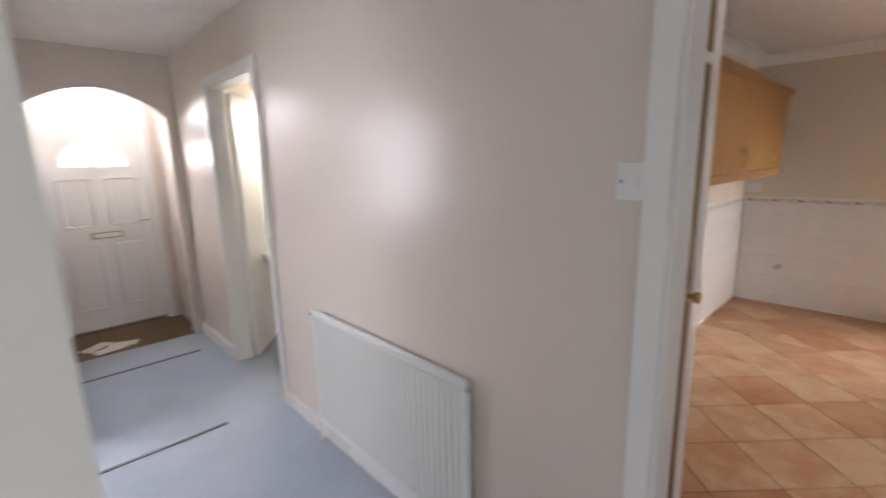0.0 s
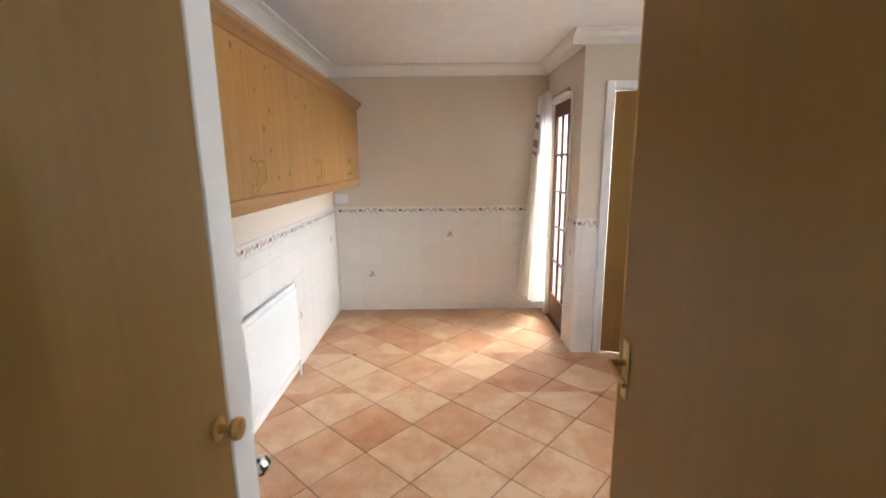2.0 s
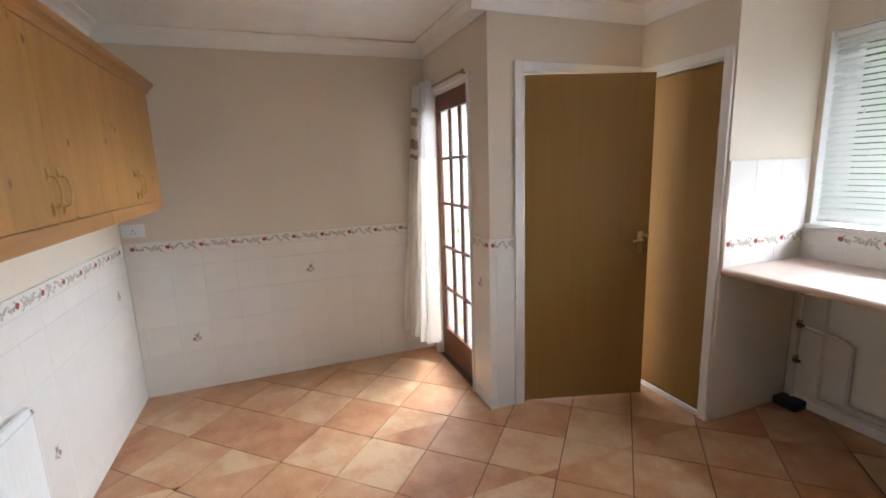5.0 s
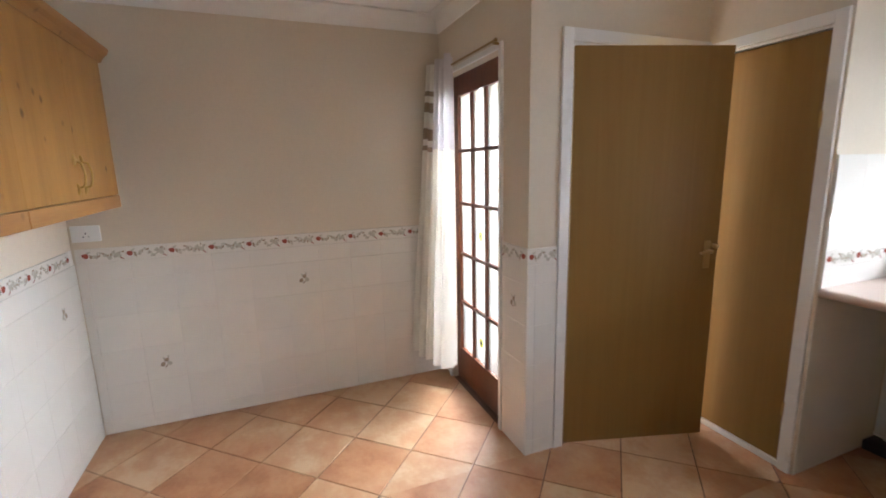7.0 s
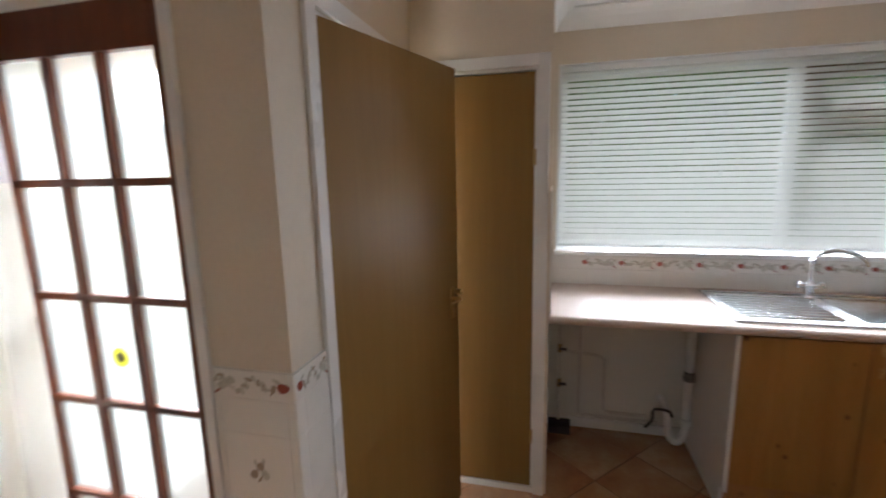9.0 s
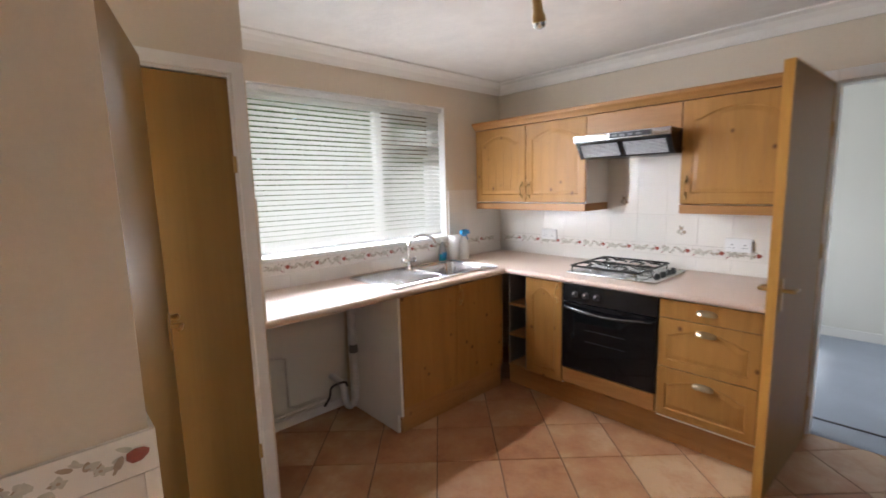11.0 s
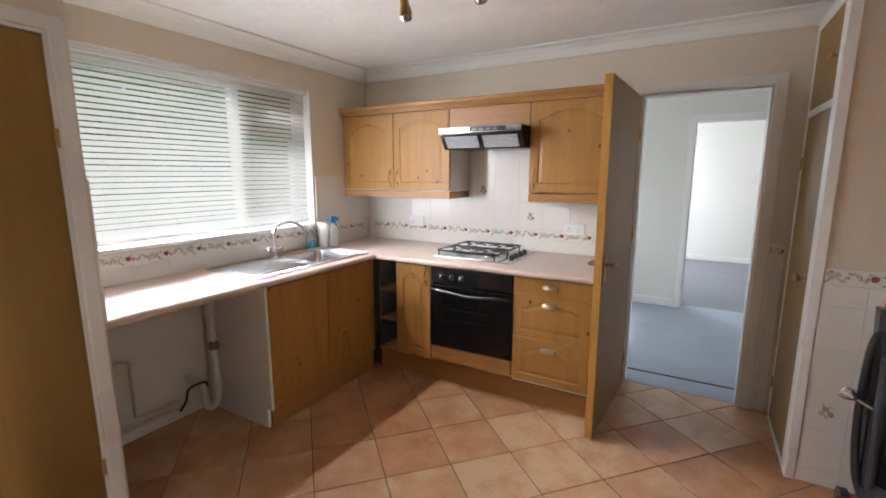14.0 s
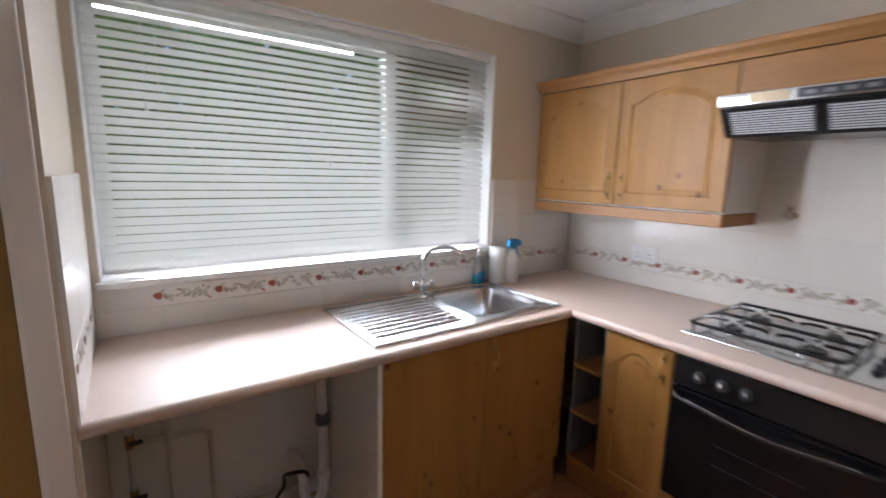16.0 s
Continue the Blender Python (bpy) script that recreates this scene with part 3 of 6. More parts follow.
# carpet strips in the hall
for i, (x0, x1, y) in enumerate(((0.22, 1.03, 3.74), (0.22, 0.83, 2.47))):
    structure("trim_carpet_strip_%d" % (i + 1), box(x0, x1, y - 0.012, y + 0.012, 0.0, 0.005, 0.002), M_BPLAST, "dark carpet joint strip", "carpet strip")
structure("trim_carpet_strip_3", box(1.03, 1.05, -0.95, 0.9, 0.0, 0.005, 0.002), M_BPLAST, "dark carpet joint strip at the doorway", "carpet strip")


# ---- doors ----
def lever(parent, x, y, z, way, side, mat=M_BRASS):
    """A lever handle on a back plate; way: the door face's normal along y, side: where the lever points along x."""
    pl = part("handle_plate", box(x - 0.018, x + 0.018, min(y, y + way * 0.006), max(y, y + way * 0.006), z - 0.075, z + 0.075, 0.003), mat, parent, "brass lever handle on a plate")
    bm = rod((x, y, z + 0.02), (x, y + way * 0.045, z + 0.02), 0.009)
    tube(curve_points([(x, y + way * 0.045, z + 0.02), (x + side * 0.05, y + way * 0.048, z + 0.022), (x + side * 0.105, y + way * 0.042, z + 0.014)]), 0.0075, bm=bm)
    part("lever", bm, mat, pl)


# kitchen door, standing open into the room; built in its own frame, hinge at the origin
d = thing("door_1", (0, 0, 0), "brown veneered flush door standing open, varnished edges", "door", kind="structure")
part("leaf", box(0.007, 0.782, -0.038, 0.0, 0.006, 1.982, 0.0015), M_TEAK, d, smooth=False)
part("edge_strip", box(0.783, 0.790, -0.039, 0.001, 0.006, 1.983, 0.001), M_EDGE, d, "knotty varnished edge strip", smooth=False)
part("hinge_edge", box(-0.001, 0.006, -0.039, 0.001, 0.006, 1.983, 0.001), M_EDGE, d, smooth=False)
part("lipping", box(0.0, 0.008, 0.0015, 0.0035, 0.006, 1.982), M_EDGE, d, "knotty varnished lipping", smooth=False)
part("top_edge", box(0.007, 0.782, -0.0385, 0.0005, 1.983, 1.987), M_EDGE, d, smooth=False)
lever(d, 0.73, 0.0, 0.985, 1, -1)
lever(d, 0.73, -0.038, 0.985, -1, -1)
for z in (0.22, 1.1, 1.75):
    part("hinge", rod((-0.006, 0.004, z - 0.04), (-0.006, 0.004, z + 0.04), 0.006), M_BRASS, d)
d.matrix_basis = pose(1.375, -0.489, 0, 0, 0, -3.2)

# pier door, ajar; built in its own frame, hinge at the origin
d = thing("door_2", (0, 0, 0), "brown veneered flush door standing ajar", "door", kind="structure")
ang = math.degrees(math.atan2(-2.045 + 1.318, 4.185 - 4.402))
part("leaf", box(0, 0.762, -0.02, 0.018, 0.012, 1.982, 0.002), M_TEAK, d, smooth=False)
part("handle_plate", box(0.69, 0.724, -0.026, -0.02, 0.93, 1.07, 0.003), M_BRASS, d)
bm = rod((0.707, -0.02, 1.02), (0.707, -0.062, 1.02), 0.009)
tube([(0.707, -0.062, 1.02), (0.68, -0.064, 1.022), (0.65, -0.058, 1.014)], 0.007, bm=bm)
part("lever", bm, M_BRASS, d)
part("knob", turned((0.735, -0.02, 1.045), (0, -1, 0), [(0, 0.012), (0.01, 0.008), (0.02, 0.012), (0.03, 0.013), (0.036, 0.006)]), M_BRASS, d)
d.matrix_basis = pose(4.402, -1.318, 0, 0, 0, ang)

# cupboard door beside it, closed
d = thing("door_3", (3.83, CUPB, 0.03), "closed brown veneered cupboard door in a white frame", "door", kind="structure")
part("leaf", box(3.843, 4.327, CUPB - 0.045, CUPB - 0.004, 0.032, 1.972, 0.002), M_TEAK, d, smooth=False)
for z in (0.30, 1.62):
    part("hinge", box(3.834, 3.848, CUPB - 0.006, CUPB + 0.003, z - 0.035, z + 0.035, 0.002), M_BRASS, d)

# glazed door to the lean-to
d = thing("door_4", (4.66, PATIO - 0.05, 0.0), "mahogany-stained glazed door with fifteen obscure panes", "door", kind="structure")
GX0, GX1, GY0, GY1 = 4.662, 5.331, PATIO - 0.075, PATIO - 0.035
for nm, x0, x1, z0, z1 in (("stile", GX0, GX0 + 0.062, 0.008, 2.005), ("stile", GX1 - 0.062, GX1, 0.008, 2.005), ("top_rail", GX0 + 0.062, GX1 - 0.062, 1.885, 2.005), ("bottom_rail", GX0 + 0.062, GX1 - 0.062, 0.008, 0.235)):
    part(nm, box(x0, x1, GY0, GY1, z0, z1, 0.003), M_MAHOG, d, smooth=False)
px = [GX0 + 0.062 + (GX1 - GX0 - 0.124) * i / 3 for i in range(4)]
pz = [0.235 + 1.65 * i / 5 for i in range(6)]
for x in px[1:3]:
    part("glazing_bar", box(x - 0.011, x + 0.011, GY0 + 0.002, GY1 - 0.002, 0.235, 1.885, 0.003), M_MAHOG, d, smooth=False)
for z in pz[1:5]:
    part("glazing_bar", box(GX0 + 0.062, GX1 - 0.062, GY0 + 0.004, GY1 - 0.004, z - 0.011, z + 0.011, 0.003), M_MAHOG, d, smooth=False)
for i in range(3):
    for j in range(5):
        p = part("pane", box(px[i] + 0.002, px[i + 1] - 0.002, PATIO - 0.058, PATIO - 0.054, pz[j] + 0.002, pz[j + 1] - 0.002), M_DOORGLASS, d, smooth=False)
        p.visible_shadow = False
for i, j, u, v in ((1, 2, 0.5, 0.45), (1, 0, 0.5, 0.4)):
    x, z = px[i] + 0.18 * u, pz[j] + 0.33 * v
    part("sticker", rod((x, PATIO - 0.0535, z), (x, PATIO - 0.0525, z), 0.030, seg=20), M_STICK, d, "round yellow sticker")
    part("sticker_mark", rod((x, PATIO - 0.0524, z), (x, PATIO - 0.0519, z), 0.014, seg=16), M_GREY, d)

# tall cupboard beside the hall doorway
d = thing("tall_cupboard", (1.66, 0.68, 0), "tall built-in cupboard with brown flush doors and white frame", "cupboard")
TY = 0.377
part("carcass", box(W + 0.004, 1.985, TY + 0.03, N - 0.002, 0.001, CEIL - 0.095), M_CREAM, d, smooth=False)
for nm, x0, x1, z0, z1 in (("frame_post", W + 0.066, W + 0.10, 0.0, CEIL - 0.095), ("frame_post", 1.908, 2.0, 0.0, CEIL - 0.095), ("frame_rail", W + 0.10, 1.908, 1.795, 1.83), ("frame_rail", W + 0.10, 1.908, 2.24, CEIL - 0.095), ("frame_rail", W + 0.10, 1.908, 0.0, 0.03)):
    part(nm, box(x0, x1, TY - 0.012, TY + 0.03, z0, z1, 0.003), M_WHITE, d, smooth=False)
lo = part("lower_door", box(W + 0.102, 1.906, TY - 0.008, TY + 0.028, 0.033, 1.792, 0.002), M_TEAK, d, smooth=False)
up = part("upper_door", box(W + 0.102, 1.906, TY - 0.008, TY + 0.028, 1.833, 2.237, 0.002), M_TEAK, d, smooth=False)
KNOB = [(0, 0.024), (0.004, 0.024), (0.006, 0.010), (0.022, 0.009), (0.028, 0.018), (0.038, 0.023), (0.047, 0.020), (0.052, 0.008)]
part("knob", turned((1.862, TY - 0.008, 0.99), (0, -1, 0), KNOB), M_BRASS, lo, "round brass knob")
part("knob", turned((1.868, TY - 0.008, 2.02), (0, -1, 0), [(a * 0.6, r * 0.6) for a, r in KNOB]), M_BRASS, up, "small brass knob")
for z in (0.25, 1.55):
    part("hinge", rod((W + 0.098, TY - 0.014, z - 0.035), (W + 0.098, TY - 0.014, z + 0.035), 0.005), M_BRASS, lo)


# ---- fitted kitchen ----
def bow_handle(parent, p, way, height=0.10, mat=M_BRASS):
    """A bow handle standing at p on a face whose normal is way."""
    p, n = Vector(p), Vector(way)
    up = Vector((0, 0, 1))
    bm = tube(curve_points([p + up * height * 0.42, p + n * 0.022 + up * height * 0.36, p + n * 0.03, p + n * 0.022 - up * height * 0.36, p - up * height * 0.42]), 0.0042, bm=None)
    for s in (1, -1):
        q = p + up * s * height * 0.46
        side = n.cross(up) * 0.008
        tube([q - n * 0.001 - up * 0.02, q + n * 0.004 - up * 0.004, q + n * 0.004 + up * 0.004, q - n * 0.001 + up * 0.02], 0.0065, bm=bm)
    return part("handle", bm, mat, parent, "brass bow handle")


def cup_handle(parent, p):
    """A cup pull on a face towards +x."""
    bm = bmesh.new()
    rings = []
    for i in range(7):
        a = math.pi * 0.5 * i / 6
        rings.append([bm.verts.new((p[0] + 0.026 * math.sin(a) * math.sin(math.pi * k / 12) ** 0.7, p[1] - 0.048 * math.cos(math.pi * k / 12), p[2] + 0.027 * math.cos(a) * math.sin(math.pi * k / 12) ** 0.5 - 0.012)) for k in range(13)])
    for a, b in zip(rings, rings[1:]):
        for k in range(12):
            bm.faces.new((a[k], a[k + 1], b[k + 1], b[k]))
    bmesh.ops.remove_doubles(bm, verts=bm.verts, dist=1e-4)
    bmesh.ops.solidify(bm, geom=bm.faces, thickness=0.0025)
    return part("cup_handle", bm, M_PEWTER, parent, "antique brass cup handle")


def panel_front(name, parent, axis, face, way, u0, u1, z0, z1, arched=True, grooves=0, mat=None, deep=0.0045):
    """A door or drawer front with a sunk, arched field, on a face at x or y = face that looks along way."""
    mat = mat or M_PINE
    bm = bmesh.new()
    t, rim = 0.018, 0.058 if z1 - z0 > 0.3 else 0.045
    w, h = u1 - u0, z1 - z0
    n = 14

    def put(u, d, z):
        return (face + way * d, u, z) if axis == "x" else (u, face + way * d, z)

    def ring(m, d, lift):
        pts = [(u0 + m, z0 + m), (u1 - m, z0 + m)]
        for i in range(n + 1):
            s = i / n
            u = (u1 - m) + (u0 - u1 + 2 * m) * s
            rise = math.sin(math.pi * min(1, max(0, (s - 0.08) / 0.84))) ** 0.75 if arched else 1.0
            pts.append((u, z1 - m - lift * (1 - rise)))
        return [bm.verts.new(put(u, d, z)) for u, z in pts]

    lift = min(0.055, h * 0.16) if arched else 0.0
    rings = [ring(0.0, 0.0, 0), ring(0.0, t - 0.003, 0), ring(0.003, t, 0), ring(rim, t, lift), ring(rim + 0.005, t - deep, lift), ring(rim + 0.012, t - deep, lift), ring(rim + 0.03, t - 0.001, lift)]
    for a, b in zip(rings, rings[1:]):
        m = len(a)
        for i in range(m):
            j = (i + 1) % m
            bm.faces.new((a[i], a[j], b[j], b[i]))
    bm.faces.new(rings[-1])
    bm.faces.new(rings[0][::-1])
    p = part(name, bm, mat, parent, smooth=False)
    for g in range(grooves):
        u = u0 + rim + 0.045 + (w - 2 * rim - 0.09) * (g + 0.5) / grooves
        q0, q1 = put(u - 0.0018, t - 0.001, 0), put(u + 0.0018, t - 0.0002, 0)
        xs, ys = sorted((q0[0], q1[0])), sorted((q0[1], q1[1]))
        part("groove", box(xs[0], xs[1], ys[0], ys[1], z0 + rim + 0.035, z1 - rim - lift - 0.03), M_PINEH, p, smooth=False)
    return p


def plain_front(name, parent, axis, face, way, u0, u1, z0, z1, mat=None, bev=0.003):
    a, b = sorted((face, face + way * 0.018))
    bm = box(a, b, u0, u1, z0, z1, bev) if axis == "x" else box(u0, u1, a, b, z0, z1, bev)
    return part(name, bm, mat or M_PINE, parent, smooth=False)


# wall units on the north wall
NX = [2.45, 3.385, 4.31, 5.195]
NF = 0.708
for i in range(3):
    x0, x1 = NX[i], NX[i + 1]
    u = thing("wall_cabinet", ((x0 + x1) / 2, 0.86, 1.31), "knotty honey pine wall cabinet with two doors, closed", "cabinet", "wall cabinets over the radiator")
    part("body", box(x0 + 0.001, x1 - 0.001, NF + 0.002, N - 0.002, 1.365, 1.965), M_PINE, u, smooth=False)
    part("light_rail", box(x0 + 0.001, x1 - (0.001 if i < 2 else -0.004), NF - 0.020, NF + 0.01, 1.305, 1.362, 0.004), M_PINEH, u, smooth=False)
    co = [(NF - 0.02, 1.967), (NF - 0.026, 1.978), (NF - 0.034, 1.99), (NF - 0.05, 2.004), (NF - 0.056, 2.018), (NF - 0.056, 2.026), (NF + 0.01, 2.026), (NF + 0.01, 1.967)]
    part("cornice", prism(co, "x", x0 + 0.001, x1 - 0.001 + (0.035 if i == 2 else 0)), M_PINEH, u, smooth=False)
    mid = (x0 + x1) / 2
    for a, b, hx in ((x0 + 0.0004, mid - 0.0004, mid - 0.036), (mid + 0.0004, x1 - 0.0004, mid + 0.036)):
        dr = plain_front("door", u, "y", NF, -1, a, b, 1.366, 1.964, bev=0.0006)
        bow_handle(dr, (hx, NF - 0.018, 1.462), (0, -1, 0), 0.115)
su = thing("wall_cabinet", (2.225, 0.86, 1.31), "knotty honey pine single wall cabinet beside the tall cupboard", "cabinet", "wall cabinets over the radiator")
part("body", box(2.001, 2.448, NF + 0.002, N - 0.002, 1.365, 1.965), M_PINE, su, smooth=False)
part("light_rail", box(2.001, 2.449, NF - 0.020, NF + 0.01, 1.305, 1.362, 0.004), M_PINEH, su, smooth=False)
part("cornice", prism(co, "x", 2.001, 2.449), M_PINEH, su, smooth=False)
dr = plain_front("door", su, "y", NF, -1, 2.003, 2.449, 1.366, 1.964, bev=0.0006)
bow_handle(dr, (2.04, NF - 0.018, 1.462), (0, -1, 0), 0.115)
part("end_rail", box(5.195, 5.212, NF - 0.018, N - 0.002, 1.305, 1.362, 0.003), M_PINEH, u, smooth=False)

# wall units on the west wall
WF = 1.622
for k, (y0, y1, splits) in enumerate(((S + 0.012, -1.748, (-2.262,)), (-1.132, -0.572, ()))):
    u = thing("wall_cabinet", (1.46, (y0 + y1) / 2, 1.31), ("honey pine double wall cabinet with knotty arched doors" if k == 0 else "honey pine single wall cabinet with a knotty arched door"), "cabinet", "wall cabinets over the worktop")
    part("body", box(W + 0.002, WF - 0.002, y0, y1, 1.362, 1.965), M_PLASTIC if k == 0 else M_PINE, u, "white laminate carcass" if k == 0 else "", smooth=False)
    part("light_rail", box(WF - 0.012, WF + 0.018, y0, y1, 1.305, 1.358, 0.005), M_PINEH, u, smooth=False)
    part("light_rail_return", box(W + 0.002, WF - 0.014, y1 - 0.02 if k == 0 else y0, y1 if k == 0 else y0 + 0.02, 1.305, 1.358, 0.004), M_PINEH, u, smooth=False)
    ys = [y0, *splits, y1]
    for i, (a, b) in enumerate(zip(ys, ys[1:])):
        dr = panel_front("door", u, "x", WF, 1, a + 0.002, b - 0.002, 1.368, 1.962, True, 4)
        hy = (b - 0.035) if (k == 0 and i == 0) else a + 0.035
        bow_handle(dr, (WF + 0.018, hy, 1.46), (1, 0, 0), 0.105)
u = thing("bridging_panel", (1.55, -1.44, 1.81), "plain honey pine panel above the extractor hood", "panel")
part("front", box(WF, WF + 0.018, -1.746, -1.134, 1.812, 1.962, 0.003), M_PINEH, u, smooth=False)
part("shelf", box(W + 0.002, WF - 0.002, -1.746, -1.134, 1.90, 1.962), M_PINE, u, smooth=False)
co = [(WF + 0.02, 1.967), (WF + 0.026, 1.978), (WF + 0.034, 1.99), (WF + 0.05, 2.004), (WF + 0.056, 2.018), (WF + 0.056, 2.026), (WF - 0.02, 2.026), (WF - 0.02, 1.967)]
solid("cabinet_cornice", prism(co, "y", S + 0.005, -0.57), M_PINEH, (WF, -1.7, 1.967), "moulded honey pine cornice along the wall cabinets", "cornice", smooth=False)

# extractor hood
u = thing("extractor_hood", (1.55, -1.44, 1.66), "black extractor hood with silver front and lit grilles", "extractor hood")
hx = 1.80
part("body", prism([(W + 0.002, 1.672), (hx - 0.088, 1.662), (hx - 0.078, 1.668), (hx - 0.012, 1.756), (hx - 0.004, 1.762), (hx, 1.81), (W + 0.002, 1.81)], "y", -1.743, -1.137), M_BLACK, u, smooth=False)
part("front_trim", box(hx - 0.003, hx + 0.008, -1.745, -1.135, 1.768, 1.81, 0.004), M_STEEL, u, "brushed silver trim")
part("rating_label", box(hx + 0.0083, hx + 0.0095, -1.64, -1.52, 1.772, 1.806), M_PEWTER, u)
part("switch_strip", box(hx + 0.0085, hx + 0.0115, -1.50, -1.24, 1.774, 1.804, 0.001), M_BPLAST, u, "black switch strip")
for k in range(4):
    part("switch", box(hx + 0.0116, hx + 0.0145, -1.48 + 0.05 * k, -1.45 + 0.05 * k, 1.783, 1.795, 0.001), M_GREY, u)
g0, g1 = Vector((hx - 0.074, 0, 1.674)), Vector((hx - 0.016, 0, 1.751))
gn = Vector((0.8, 0, -0.6)) * 0.004
for y0, y1 in ((-1.715, -1.455), (-1.425, -1.165)):
    g = part("grille", prism([(g0.x, g0.z), (g1.x, g1.z), (g1.x + gn.x * 0.5, g1.z + gn.z * 0.5), (g0.x + gn.x * 0.5, g0.z + gn.z * 0.5)], "y", y0, y1), M_BPLAST, u, "extractor grille")
    for k in range(10):
        c = g0.lerp(g1, (k + 0.5) / 10) + gn
        part("slat", tube([(c.x, y0 + 0.006, c.z), (c.x, y1 - 0.006, c.z)], 0.0026, 6), M_SILVER, g)

# worktop with its cut-out for the sink
SX0, SX1, SY0, SY1 = 2.035, 2.985, -2.715, -2.225
BX0, BX1, BY0, BY1 = 2.10, 2.48, -2.665, -2.285
wk = thing("worktop", (1.7, -2.4, WORK - 0.038), "pinkish beige speckled laminate worktop, L-shaped", "worktop")
bm = bmesh.new()
outer = [(W + 0.002, S + 0.002), (ALC - 0.002, S + 0.002), (ALC - 0.002, -2.172), (2.012, -2.172), (2.012, -0.575), (W + 0.002, -0.575)]
hole = [(BX0, BY0), (BX1, BY0), (BX1, BY1), (BX0, BY1)]
levels = []
for z in (WORK - 0.038, WORK):
    o_, h_ = [bm.verts.new((x, y, z)) for x, y in outer], [bm.verts.new((x, y, z)) for x, y in hole]
    levels.append((o_, h_))
    for f in ((o_[0], o_[1], h_[1], h_[0]), (o_[1], o_[2], h_[2], h_[1]), (o_[2], o_[3], h_[3], h_[2]), (o_[3], o_[0], h_[0], h_[3]), (o_[0], o_[3], o_[4], o_[5])):
        bm.faces.new(f)
for k, n in ((0, 6), (1, 4)):
    a, b = levels[0][k], levels[1][k]
    for q in range(n):
        bm.faces.new((a[q], a[(q + 1) % n], b[(q + 1) % n], b[q]))
part("top", bm, M_WORK, wk, smooth=False)
part("front_edge", rod((2.014, -2.172, WORK - 0.019), (ALC - 0.002, -2.172, WORK - 0.019), 0.0188, seg=20), M_WORK, wk)
part("front_edge", rod((2.012, -2.172, WORK - 0.019), (2.012, -0.577, WORK - 0.019), 0.0188, seg=20), M_WORK, wk)

# sink
u = thing("sink", (2.5, -2.47, WORK), "stainless steel inset sink with ribbed drainer", "sink")
bm = bmesh.new()
for x0, x1, y0, y1 in ((BX1, SX1, SY0, SY1), (SX0, BX0, SY0, SY1), (BX0, BX1, SY0, BY0), (BX0, BX1, BY1, SY1)):
    box(x0, x1, y0, y1, WORK + 0.001, WORK + 0.005, bm=bm)
part("deck", bm, M_STEEL, u, smooth=False)
bm = tube([(SX0, SY0, WORK + 0.006), (SX1, SY0, WORK + 0.006), (SX1, SY1, WORK + 0.006), (SX0, SY1, WORK + 0.006), (SX0, SY0 - 0.001, WORK + 0.006)], 0.006, 8)
part("rim", bm, M_STEEL, u)
bm = bmesh.new()
rings = []
for z, m in ((WORK + 0.005, 0.0), (WORK - 0.01, 0.006), (WORK - 0.12, 0.014), (WORK - 0.145, 0.024), (WORK - 0.152, 0.05)):
    cr = 0.055
    pts = []
    for cx, cy, a0 in ((BX1 - m - cr, BY1 - m - cr, 0), (BX0 + m + cr, BY1 - m - cr, 90), (BX0 + m + cr, BY0 + m + cr, 180), (BX1 - m - cr, BY0 + m + cr, 270)):
        for k in range(6):
            a = radians(a0 + 18 * k)
            pts.append(bm.verts.new((cx + cr * math.cos(a), cy + cr * math.sin(a), z)))
    rings.append(pts)
for a, b in zip(rings, rings[1:]):
    for i in range(24):
        j = (i + 1) % 24
        bm.faces.new((a[i], a[j], b[j], b[i]))
bm.faces.new(rings[-1])
part("bowl", bm, M_STEEL, u)
part("waste", turned((2.29, -2.475, WORK - 0.151), (0, 0, 1), [(0, 0.035), (0.003, 0.035), (0.004, 0.02), (0.001, 0.018)]), M_CHROME, u)
for k in range(9):
    y = SY0 + 0.075 + k * 0.042
    part("rib", tube([(2.545, y, WORK + 0.004), (2.56, y, WORK + 0.0075), (2.93, y, WORK + 0.0075), (2.945, y, WORK + 0.004)], 0.006, 8), M_STEEL, u)

u = thing("mixer_tap", (2.515, -2.66, WORK + 0.006), "chrome swan-neck kitchen mixer tap", "tap")
tx, ty, tz = 2.515, -2.66, WORK + 0.006
part("base", turned((tx, ty, tz), (0, 0, 1), [(0, 0.026), (0.008, 0.025), (0.015, 0.018), (0.05, 0.017), (0.06, 0.022), (0.075, 0.02), (0.085, 0.012)]), M_CHROME, u)
part("spout", tube(curve_points([(tx, ty, tz + 0.07), (tx, ty, tz + 0.17), (tx - 0.02, ty + 0.02, tz + 0.225), (tx - 0.08, ty + 0.06, tz + 0.25), (tx - 0.14, ty + 0.10, tz + 0.225), (tx - 0.16, ty + 0.115, tz + 0.185)]), 0.010, 12), M_CHROME, u)
for s in (-1, 1):
    q = Vector((tx + s * 0.045, ty, tz + 0.055))
    h = part("tap_head", turned((tx + s * 0.012, ty, tz + 0.055), (s, 0, 0.3), [(0, 0.01), (0.025, 0.011), (0.03, 0.019), (0.048, 0.017), (0.052, 0.008)]), M_CHROME, u)


# bottles by the sink
def bottle(name, x, y, prof, mat, label):
    u = thing(name, (x, y, WORK), label, "bottle")
    part("bottle_body", turned((x, y, WORK), (0, 0, 1), prof), mat, u)
    return u


